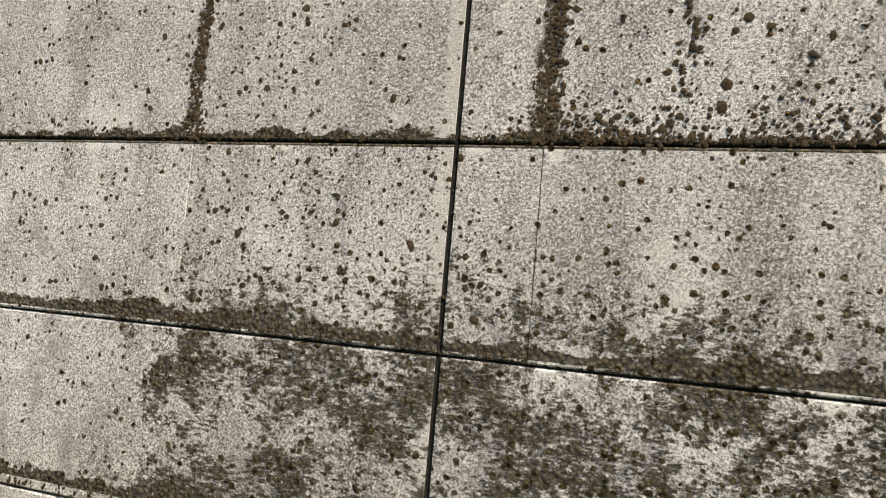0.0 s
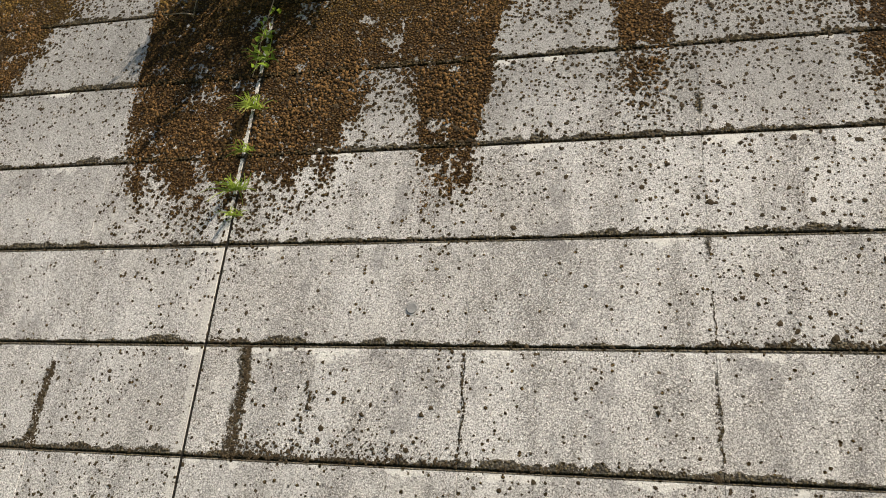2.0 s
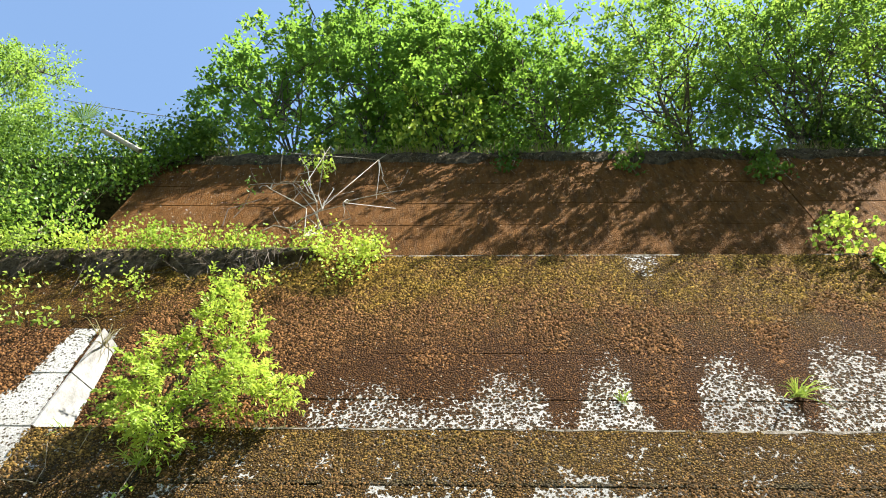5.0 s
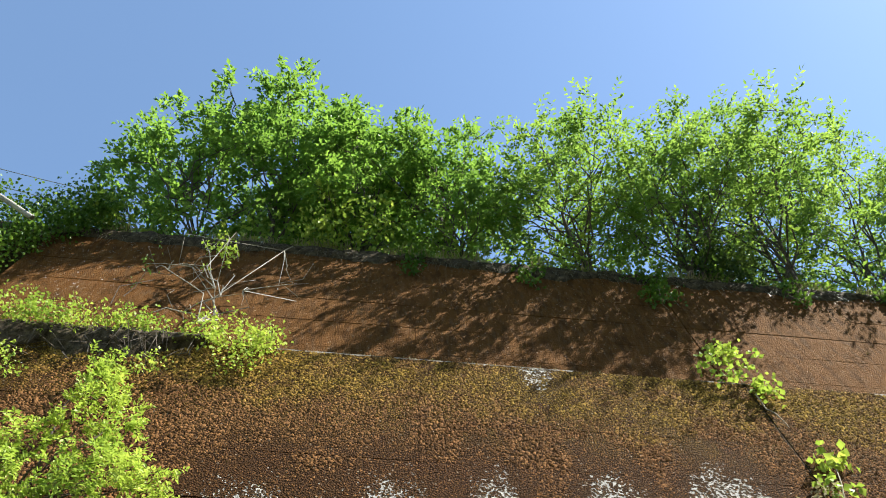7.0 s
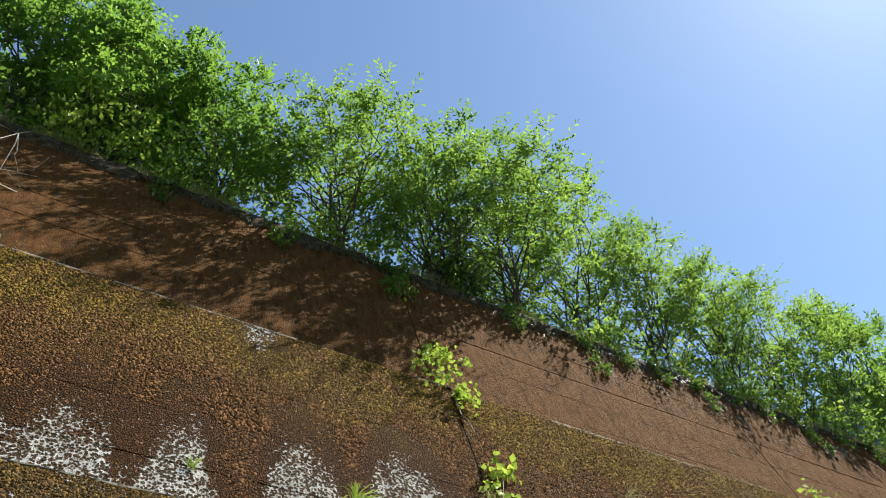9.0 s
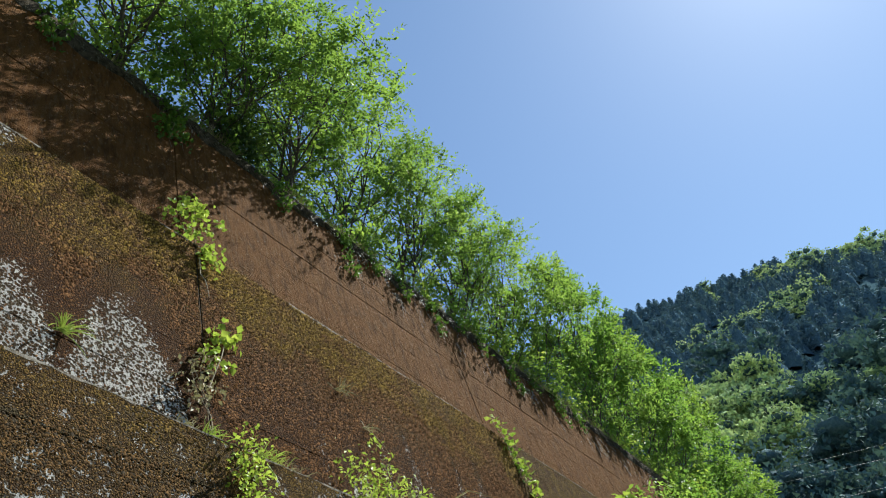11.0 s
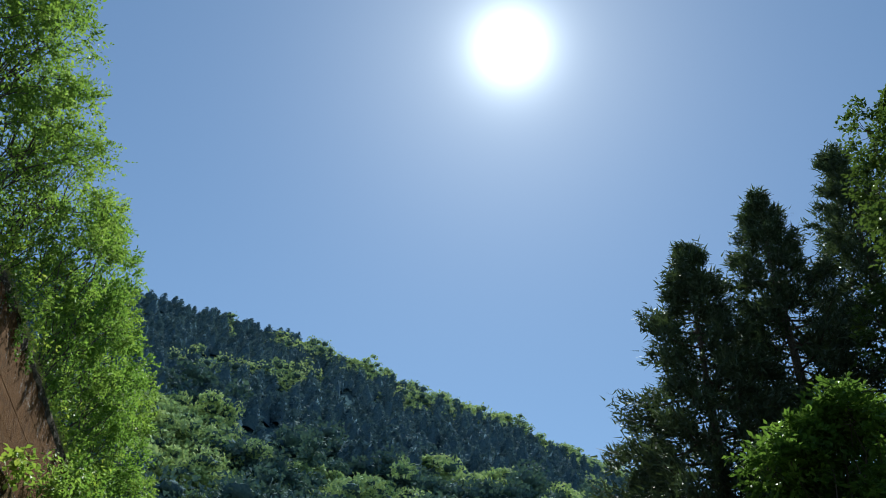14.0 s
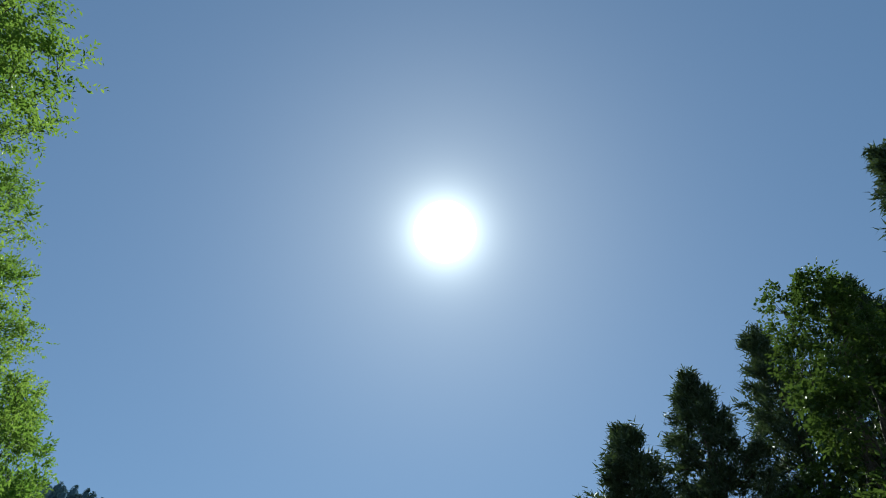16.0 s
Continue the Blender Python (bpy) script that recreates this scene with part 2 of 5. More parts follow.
    wash = q.math("MULTIPLY", wash, q.step(z, LEDGE2 + 0.05, LEDGE2))
    pale3 = q.math("MULTIPLY", q.math("MULTIPLY", q.step(z, 12.2, 13.8), q.step(runs, 0.46, 0.60)), q.step(x, 8.0, 12.0))
    cols = q.noise(q.scaled(pos, (2.3, 2.3, 0.10)), 1.0, 3, 0.5)
    cols = q.math("ADD", q.math("SUBTRACT", cols, q.math("MULTIPLY", q.math("SUBTRACT", z, LEDGE1), 0.060)), q.math("MULTIPLY", q.math("SUBTRACT", q.math("ADD", q.math("MULTIPLY", mid, 0.6), q.math("MULTIPLY", fine, 0.4)), 0.5), 0.22))
    pale2 = q.math("MULTIPLY", q.math("MULTIPLY", q.step(cols, 0.41, 0.50), q.step(z, STEP_TOP - 0.06, STEP_TOP)), q.math("MULTIPLY", q.step(x, 7.0, 8.6), q.step(q.math("SUBTRACT", z, LEDGE1), 3.2, 1.6)))
    cov = q.math("MULTIPLY", cov, q.math("SUBTRACT", 1.0, q.math("MAXIMUM", q.math("MULTIPLY", wash, 0.55), q.math("MAXIMUM", q.math("MULTIPLY", pale3, 0.50), q.math("MULTIPLY", pale2, 0.46)))))
    thin = q.math("MULTIPLY", q.step(mid, 0.52, 0.32), q.step(z, LEDGE1 + 0.5, LEDGE1 - 0.5))
    cov = q.math("MULTIPLY", cov, q.math("SUBTRACT", 1.0, q.math("MULTIPLY", thin, 0.45)))
    cov = q.math("MULTIPLY", cov, q.math("SUBTRACT", 1.0, q.math("MULTIPLY", q.math("MULTIPLY", lip, q.step(x, -3.485, -3.465)), 0.75)))
    # cushions: one to a cell, more and larger where the moss is thick
    vo = q.n.new("ShaderNodeTexVoronoi")
    q.put(vo.inputs["Vector"], pos)
    vo.inputs["Scale"].default_value = 26
    pick = q.n.new("ShaderNodeSeparateColor")
    q.put(pick.inputs[0], vo.outputs["Color"])
    dist = q.math("ADD", vo.outputs["Distance"], q.math("MULTIPLY", q.math("SUBTRACT", fine, 0.5), 0.95))
    rad = q.math("ADD", q.math("MULTIPLY_ADD", pick.outputs[1], 0.30, 0.08), q.math("MULTIPLY", q.math("POWER", cov, 1.6), 0.75))
    dot = q.step(q.math("SUBTRACT", dist, rad), 0.09, -0.05)
    dens = q.math("ADD", q.math("ADD", q.math("MULTIPLY", cov, 1.05), q.math("MULTIPLY_ADD", q.step(z, 3.2, 4.4), 0.28, 0.08)), q.math("MULTIPLY", q.step(q.math("ADD", q.math("MULTIPLY", big, 0.6), q.math("MULTIPLY", mid, 0.4)), 0.42, 0.60), 0.28))
    moss = q.math("MULTIPLY", dot, q.step(q.math("SUBTRACT", dens, pick.outputs[0]), -0.03, 0.05))
    small = q.math("MULTIPLY", q.step(q.math("ADD", q.voro(pos, 40), q.math("MULTIPLY", fine, 0.6)), 0.50, 0.40), q.step(q.math("ADD", mid, q.math("MULTIPLY", cov, 0.4)), 0.30, 0.56))
    c = q.mix(q.math("MULTIPLY", small, 0.75), c, (0.060, 0.050, 0.038))
    # colours of the moss; the shade between its lumps is painted in dark
    thick = q.step(cov, 0.35, 0.8)
    grain = q.voro(pos, 44)
    lump = q.math("SUBTRACT", 1.0, q.math("MULTIPLY", q.math("ADD", grain, q.math("MULTIPLY", fine, 0.5)), 1.1))
    mcol = q.mix(q.step(lump, 0.15, 0.65), (0.030, 0.014, 0.006), (0.15, 0.066, 0.022))
    mcol = q.mix(q.math("SUBTRACT", 1.0, thick), mcol, q.mix(pick.outputs[2], (0.030, 0.024, 0.014), (0.085, 0.068, 0.040)))
    top_band = q.math("MAXIMUM", q.math("MULTIPLY", q.step(z, LEDGE1 - 1.6, LEDGE1 - 0.4), q.step(z, LEDGE1 + 0.02, LEDGE1)),
                      q.math("MULTIPLY", q.step(z, LEDGE2 - 2.6, LEDGE2 - 0.9), q.step(z, LEDGE2 + 0.02, LEDGE2)))
    och = q.mix(q.step(lump, 0.15, 0.65), (0.045, 0.026, 0.005), (0.27, 0.165, 0.024))
    mcol = q.mix(q.math("MULTIPLY", q.math("MULTIPLY", top_band, q.step(mid, 0.30, 0.54)), thick), mcol, och)
    mcol = q.mix(q.math("MULTIPLY", q.step(z, LEDGE2, LEDGE2 + 0.1), 0.6), mcol, (0.165, 0.072, 0.019))
    mcol = q.mix(q.math("MULTIPLY", q.step(q.noise(q.scaled(pos, (7, 7, 0.5)), 1.0, 5, 0.65), 0.46, 0.64), 0.55), mcol, (0.036, 0.017, 0.006))
    mcol = q.mix(q.math("MULTIPLY", q.math("MULTIPLY", q.step(runs2, 0.50, 0.66), q.step(z, LEDGE2, LEDGE2 + 0.2)), 0.2), mcol, (0.20, 0.135, 0.085))
    mcol = q.mix(q.math("MULTIPLY", q.step(z, LEDGE1 + 0.1, LEDGE1 - 0.3), 0.62), mcol, q.mix(q.step(lump, 0.15, 0.65), (0.036, 0.022, 0.010), (0.22, 0.135, 0.050)))
    mcol = q.mix(q.math("MULTIPLY", q.step(q.voro(pos, 9), 0.15, 0.08), 0.55), mcol, (0.36, 0.28, 0.20))
    mcol = q.mix(q.math("MULTIPLY", q.step(z, 1.2, 0.2), 0.75), mcol, q.mix(q.step(fine, 0.35, 0.65), (0.035, 0.030, 0.016), (0.12, 0.10, 0.058)))
    c = q.mix(moss, c, mcol)
    foot_m = q.math("MAXIMUM", foot_m, q.math("MULTIPLY", seam_m, q.step(z, LEDGE1 + 0.02, LEDGE1)))
    c = q.mix(q.math("MULTIPLY", foot_m, 0.9), c, q.mix(q.step(q.math("ADD", q.math("MULTIPLY", lump, 0.5), q.math("MULTIPLY", streak, 0.5)), 0.25, 0.62), (0.020, 0.015, 0.007), (0.135, 0.104, 0.052)))
    h2 = q.math("MULTIPLY", q.math("MAXIMUM", moss, q.math("MULTIPLY", foot_m, 0.5)), q.math("ADD", q.math("MULTIPLY", lump, 0.9), q.math("MULTIPLY", q.math("ADD", fine, streak), 0.5)))
    normal = q.bump(h2, 1.0, 0.026, bare_normal)
    return q.finish(c, 0.97, normal, 0.06)


def plain_material(name, a, b, scale=6.0, rough=0.85, bump=0.4, dist=0.01, spec=0.3):
    q = Nodes(name)
    pos = q.node("ShaderNodeNewGeometry")
    n1 = q.noise(pos, scale, 5, 0.6)
    n2 = q.noise(pos, scale * 7, 4, 0.6)
    f = q.math("ADD", q.math("MULTIPLY", n1, 0.6), q.math("MULTIPLY", n2, 0.4))
    return q.finish(q.mix(q.step(f, 0.35, 0.65), a, b), rough, q.bump(f, bump, dist), spec)


def leaf_material(name, a, b, c, glow=0.45, rough=0.5, patch=0.8, spec=0.3):
    """Leaves, light passing through; each leaf has its own tint."""
    q = Nodes(name)
    g = q.n.new("ShaderNodeNewGeometry")
    r = g.outputs["Random Per Island"]
    pos = g.outputs["Position"]
    n = q.noise(pos, patch, 3)
    col = q.mix(r, a, b)
    col = q.mix(q.math("MULTIPLY", q.step(n, 0.38, 0.62), 0.8), col, c)
    q.finish(col, rough, None, spec)
    tr = q.node("ShaderNodeBsdfTranslucent", 0, Color=q.mix(0.25, col, (0.24, 0.36, 0.05)))
    mx = q.node("ShaderNodeMixShader", 0, Fac=glow, i1=q.b.outputs[0], i2=tr)
    q.l.new(mx, q.out.inputs["Surface"])
    return q.m


MOSSY = concrete_material("mossy_concrete")
COPING = plain_material("worn_edge", (0.05, 0.035, 0.02), (0.34, 0.30, 0.25), 9, 0.9, 0.5, 0.01, 0.1)
END = plain_material("bare_concrete", (0.26, 0.25, 0.235), (0.43, 0.42, 0.40), 7, 0.9, 0.5, 0.01, 0.15)
PALE_END = plain_material("pale_concrete", (0.15, 0.147, 0.145), (0.28, 0.275, 0.27), 5, 0.9, 0.5, 0.01, 0.15)
# dark concrete with the shade of the buttress's end put into its colour
SHADED_END = plain_material("shaded_concrete", (0.05, 0.05, 0.048), (0.12, 0.12, 0.115), 6, 0.85, 0.5, 0.01, 0.2)
BITUMEN = plain_material("joint_board", (0.010, 0.009, 0.008), (0.030, 0.027, 0.023), 20, 0.95, 0.5, 0.004, 0.05)
CORE = plain_material("joint_dirt", (0.035, 0.028, 0.020), (0.09, 0.075, 0.055), 12)
MOSS = plain_material("moss_cushion", (0.026, 0.018, 0.011), (0.080, 0.058, 0.034), 30, 0.95, 0.8, 0.01, 0.1)

def crust_material():
    """Red-brown moss, ochre towards the tops of the tiers, each cushion of its own tint."""
    q = Nodes("moss_crust")
    g = q.n.new("ShaderNodeNewGeometry")
    pos, r = g.outputs["Position"], g.outputs["Random Per Island"]
    xyz = q.n.new("ShaderNodeSeparateXYZ")
    q.put(xyz.inputs[0], pos)
    z = xyz.outputs[2]
    patch, fine = q.noise(pos, 1.1, 5, 0.65), q.noise(pos, 60, 4, 0.7)
    c = q.mix(r, (0.075, 0.037, 0.017), (0.28, 0.134, 0.053))
    o = q.mix(r, (0.092, 0.054, 0.014), (0.36, 0.222, 0.044))
    band = q.math("MAXIMUM", q.math("MULTIPLY", q.step(z, LEDGE1 - 1.0, LEDGE1 - 0.2), q.step(z, LEDGE1 + 0.02, LEDGE1)), q.step(z, LEDGE2 - 2.4, LEDGE2 - 0.6))
    c = q.mix(q.step(q.math("ADD", q.math("MULTIPLY", band, 0.34), q.math("ADD", patch, q.math("MULTIPLY", r, 0.12))), 0.72, 1.0), c, o)
    lower = q.step(z, LEDGE1 + 0.02, LEDGE1)
    c = q.mix(q.math("MULTIPLY", lower, 0.55), c, q.mix(r, (0.050, 0.032, 0.014), (0.20, 0.125, 0.048)))
    c = q.mix(q.math("MULTIPLY", q.step(fine, 0.45, 0.65), 0.5), c, (0.035, 0.018, 0.008))
    return q.finish(c, 0.97, q.bump(fine, 0.8, 0.008), 0.05)


CRUST = crust_material()
SOIL = plain_material("soil", (0.020, 0.015, 0.010), (0.105, 0.080, 0.052), 9, 0.95, 1.0, 0.06, 0.1)
TURF = plain_material("turf", (0.03, 0.05, 0.015), (0.08, 0.10, 0.035), 3, 0.95, 0.8, 0.05, 0.1)
ASPHALT = plain_material("asphalt", (0.04, 0.04, 0.04), (0.065, 0.063, 0.06), 20, 0.9, 0.5, 0.01)
BARK = plain_material("bark", (0.045, 0.036, 0.028), (0.115, 0.094, 0.074), 18, 0.9, 0.8, 0.02)
DRY = plain_material("dry_stem", (0.20, 0.15, 0.10), (0.40, 0.33, 0.24), 20, 0.85, 0.4)
WOOD = plain_material("grey_wood", (0.20, 0.18, 0.155), (0.36, 0.33, 0.29), 9, 0.8, 0.5)
CABLE = plain_material("cable", (0.16, 0.17, 0.18), (0.26, 0.27, 0.28), 5, 0.5, 0.1)
# the blue haze of distance is painted into the floor's colour
HAZY_FLOOR = plain_material("hazy_forest_floor", (0.045, 0.082, 0.105), (0.07, 0.115, 0.135), 0.3, 1.0, 0.3, 0.2, 0.0)
LEAF = leaf_material("green_leaf", (0.095, 0.20, 0.030), (0.21, 0.34, 0.050), (0.08, 0.17, 0.028), 0.58)
LEAF_M = leaf_material("mid_green_leaf", (0.060, 0.125, 0.020), (0.17, 0.28, 0.040), (0.05, 0.11, 0.020), 0.44)
LEAF_B = leaf_material("fresh_leaf", (0.115, 0.20, 0.032), (0.27, 0.375, 0.062), (0.095, 0.18, 0.030), 0.60)
SHRUB = leaf_material("bright_shrub_leaf", (0.27, 0.37, 0.045), (0.48, 0.54, 0.09), (0.22, 0.33, 0.045), 0.42)
IVY = leaf_material("ivy_leaf", (0.055, 0.125, 0.016), (0.14, 0.24, 0.03), (0.045, 0.105, 0.015), 0.32)
GRASS = leaf_material("grass_blade", (0.24, 0.33, 0.05), (0.46, 0.52, 0.12), (0.18, 0.28, 0.04), 0.42)
STRAW = leaf_material("dry_grass", (0.30, 0.24, 0.14), (0.48, 0.41, 0.27), (0.25, 0.20, 0.12), 0.25)
LITTER = leaf_material("dead_grass", (0.07, 0.055, 0.036), (0.20, 0.16, 0.105), (0.06, 0.045, 0.03), 0.15)
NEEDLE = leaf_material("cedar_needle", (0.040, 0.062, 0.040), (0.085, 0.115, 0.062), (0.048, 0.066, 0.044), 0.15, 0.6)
# far needles lightened and blued: aerial haze painted into the base colour
HAZY_NEEDLE = leaf_material("hazy_conifer", (0.098, 0.165, 0.220), (0.165, 0.245, 0.285), (0.085, 0.145, 0.205), 0.05, 0.9, 0.05, 0.05)
# far broadleaf in two tints: sunlight painted in here, shade and haze below
SUNLIT_CANOPY = leaf_material("sunlit_far_canopy", (0.32, 0.43, 0.19), (0.60, 0.68, 0.31), (0.20, 0.30, 0.17), 0.16, 0.85, 0.06, 0.08)
SHADED_CANOPY = leaf_material("shaded_hazy_canopy", (0.062, 0.118, 0.135), (0.130, 0.205, 0.180), (0.055, 0.105, 0.130), 0.10, 0.85, 0.06, 0.05)
# cores of the far crowns: inner shade and blue haze as colour
CONIFER_SHADE = plain_material("hazy_conifer_shade", (0.055, 0.100, 0.140), (0.088, 0.142, 0.182), 1.2, 0.95, 0.8, 0.5, 0.0)
SHADE = plain_material("hazy_crown_shade", (0.070, 0.120, 0.145), (0.115, 0.175, 0.185), 1.6, 0.95, 1.0, 0.6, 0.02)
LEAF_D = leaf_material("dark_leaf", (0.035, 0.070, 0.018), (0.115, 0.165, 0.034), (0.03, 0.062, 0.016), 0.28)
BLOSSOM = leaf_material("yellow_blossom", (0.52, 0.44, 0.24), (0.72, 0.63, 0.40), (0.20, 0.22, 0.09), 0.36, 0.7)

# ---- building helpers ----


def link(name, verts, faces, material, parent=None, label="", smooth=False):
    me = bpy.data.meshes.new(name)
    me.from_pydata([tuple(v) for v in verts], [], [tuple(f) for f in faces])
    me.materials.append(material)
    if smooth:
        me.polygons.foreach_set("use_smooth", [True] * len(me.polygons))
    me.update()
    ob = new(name, me)
    if parent:
        ob.parent = parent
    return tagged(ob, label) if label else ob


def part(name, bm, material, parent, label=""):
    me = bpy.data.meshes.new(name)
    bm.to_mesh(me)
    bm.free()
    me.materials.append(material)
    ob = new(name, me)
    ob.parent = parent
    return tagged(ob, label) if label else ob


def arrays(name, v, f, material, parent=None, label="", second=None, first=0):
    """A mesh from numpy arrays of vertices and of faces with equal corners; the first faces may have a second material."""
    me = bpy.data.meshes.new(name)
    k = f.shape[1]
    me.vertices.add(len(v))
    me.vertices.foreach_set("co", np.asarray(v, dtype=np.float32).ravel())
    me.loops.add(f.size)
    me.loops.foreach_set("vertex_index", f.astype(np.int32).ravel())
    me.polygons.add(len(f))
    me.polygons.foreach_set("loop_start", np.arange(0, f.size, k, dtype=np.int32))
    me.materials.append(material)
    if second:
        me.materials.append(second)
        me.polygons.foreach_set("material_index", (np.arange(len(f)) < first).astype(np.int32))
    me.update(calc_edges=True)
    me.validate()
    ob = new(name, me)
    if parent:
        ob.parent = parent
    return tagged(ob, label) if label else ob


def empty(name, at=(0, 0, 0)):
    ob = new(name)
    ob.location = at
    return ob


def leaves(rng, centres, size, spread_dir=None, droop=0.3, narrow=0.5):
    """Folded leaves, one for each centre: vertices and triangles."""
    n = len(centres)
    d = rng.normal(size=(n, 3))
    if spread_dir is not None:
        d = d * 0.7 + spread_dir
    d[:, 2] -= droop
    d /= np.linalg.norm(d, axis=1)[:, None]
    up = rng.normal(size=(n, 3)) * 0.6 + np.array([0, 0, 1.0])
    side = np.cross(d, up)
    side /= np.linalg.norm(side, axis=1)[:, None] + 1e-9
    nor = np.cross(side, d)
    L = (size * rng.uniform(0.7, 1.3, n))[:, None]
    w = L * narrow
    base = centres
    tip = base + d * L - nor * L * 0.12
    left = base + d * L * 0.5 + side * w * 0.5 + nor * w * 0.15
    right = base + d * L * 0.5 - side * w * 0.5 + nor * w * 0.15
    v = np.stack([base, left, tip, right], axis=1).reshape(-1, 3)
    i = np.arange(n)[:, None] * 4
    f = np.concatenate([i + np.array([[0, 2, 1]]), i + np.array([[0, 3, 2]])])
    return v, f


def flecks(rng, centres, size, lean=None, droop=0.2, narrow=0.6):
    """Small single blades, one triangle each, for foliage far from the road."""
    n = len(centres)
    d = rng.normal(size=(n, 3))
    if lean is not None:
        d = d * 0.7 + lean
    d[:, 2] -= droop
    d /= np.linalg.norm(d, axis=1)[:, None]
    side = np.cross(d, rng.normal(size=(n, 3)) * 0.7 + np.array([0, 0, 1.0]))
    side /= np.linalg.norm(side, axis=1)[:, None] + 1e-9
    L = (size * rng.uniform(0.7, 1.3, n))[:, None]
    v = np.stack([centres + side * L * narrow * 0.5, centres + d * L, centres - side * L * narrow * 0.5], axis=1).reshape(-1, 3)
    return v, np.arange(n * 3).reshape(-1, 3)


def sprays(rng, centres, outward, size, twigs=3, each=9, length=0.6, narrow=0.42):
    """Leafy twigs: leaves set left and right along short arching shoots."""
    n = len(centres) * twigs
    c = np.repeat(centres, twigs, axis=0)
    d = np.repeat(outward, twigs, axis=0) + rng.normal(size=(n, 3)) * 0.55 + np.array([0, 0, 0.25])
    d /= np.linalg.norm(d, axis=1)[:, None]
    L = length * rng.uniform(0.6, 1.25, n)
    side = np.cross(d, rng.normal(size=(n, 3)) * 0.35 + np.array([0, 0, 1.0]))
    side /= np.linalg.norm(side, axis=1)[:, None] + 1e-9
    t = np.linspace(0.15, 1.0, each)
    p = c[:, None] + d[:, None] * (L[:, None] * t)[..., None]
    p[..., 2] -= (L[:, None] * t ** 2) * 0.22
    sgn = np.where(np.arange(each) % 2, 1.0, -1.0)
    sgn[-1] = 0.0
    dirs = d[:, None] * 0.75 + side[:, None] * sgn[None, :, None] * 0.9
    p, dirs = p.reshape(-1, 3), dirs.reshape(-1, 3)
    return leaves(rng, p, size, dirs / 0.55, 0.25, narrow)


def tube(points, radii, sides=6):
    """Vertices and quads of a bent tapered tube."""
    pts = [Vector(p) for p in points]
    v, f = [], []
    for i, p in enumerate(pts):
        d = (pts[min(i + 1, len(pts) - 1)] - pts[max(i - 1, 0)]).normalized()
        a = d.orthogonal().normalized()
        b = d.cross(a)
        for k in range(sides):
            t = 2 * math.pi * k / sides
            v.append(p + (a * math.cos(t) + b * math.sin(t)) * radii[i])
    for i in range(len(pts) - 1):
        for k in range(sides):
            f.append((i * sides + k, i * sides + (k + 1) % sides, (i + 1) * sides + (k + 1) % sides, (i + 1) * sides + k))
    return v, f


def tubes(name, runs, material, parent=None, sides=5, label=""):
    v, f = [], []
    for pts, radii in runs:
        a, b = tube(pts, radii, sides)
        n = len(v)
        v += a
        f += [tuple(i + n for i in q) for q in b]
    return link(name, v, f, material, parent, label, smooth=True)


def bent(rng, a, b, sag=0.0, wob=0.15, n=5):
    """A crooked line from a to b."""
    a, b = np.array(a, float), np.array(b, float)
    L = np.linalg.norm(b - a)
    out = []
    for i in range(n):
        t = i / (n - 1)
        p = a + (b - a) * t + rng.normal(size=3) * wob * L * 0.25 * math.sin(math.pi * t)
        p[2] += sag * math.sin(math.pi * t)
        out.append(p)
    return out

# ---- ground, hill, mountain ----
def ground_height(x, y):
    """The road is level; beside it the ground falls to the foot of the wall."""
    t = min(max((y - 2.6) / 1.9, 0.0), 1.0)
    return -1.25 * t * t * (3 - 2 * t)


gx = [-900, -300, -120, -60, -30] + [i * 2.0 for i in range(-12, 36)] + [90, 130, 300, 900]
gy = [-900, -300, -120, -60, -30, -16, -8, -4.5, -2, 0, 1, 2.2] + [2.6 + 0.25 * i for i in range(9)] + [5.2, 8, 14, 40, 120, 300, 900]
gv = [(x, y, ground_height(x, y) + (0.04 * noise.noise((x * 0.4, y * 0.4, 0)) if y > 2.5 else 0.0)) for y in gy for x in gx]
gf = [(j * len(gx) + i, j * len(gx) + i + 1, (j + 1) * len(gx) + i + 1, (j + 1) * len(gx) + i) for j in range(len(gy) - 1) for i in range(len(gx) - 1)]
tagged(link("ground", gv, gf, TURF, None, "rough grassy ground sloping to the wall's foot", True), category="ground", kind="structure")
rv, rf = [], []
for i in range(61):
    x = -60 + i * 3.0
    rv += [(x, -4.2, 0.02), (x, 2.2, 0.02), (x, -4.2, -0.2), (x, 2.2, -0.2)]
for i in range(60):
    a, b = i * 4, i * 4 + 4
    rf += [(a, b, b + 1, a + 1), (a + 1, b + 1, b + 3, a + 3), (a + 2, b + 2, b, a)]
tagged(link("road", rv, rf, ASPHALT, None, "narrow grey asphalt road along the wall"), category="road", kind="structure")

# the hill top behind the wall
hv, hf = [], []
hxs = [-40, -24, -16, -12, -9, -7.2] + [-6 + 0.2 * i for i in range(170)] + [28.5 + 1.5 * i for i in range(28)] + [90]
DRAPE = ((0.0, -1.0), (-0.05, -0.7), (-0.08, -0.35), (-0.07, 0.0), (0.04, 0.14), (0.3, 0.30), (0.8, 0.5), (1.6, 0.66), (3, 0.8), (6, 1.0), (12, 1.3), (30, 2.0))
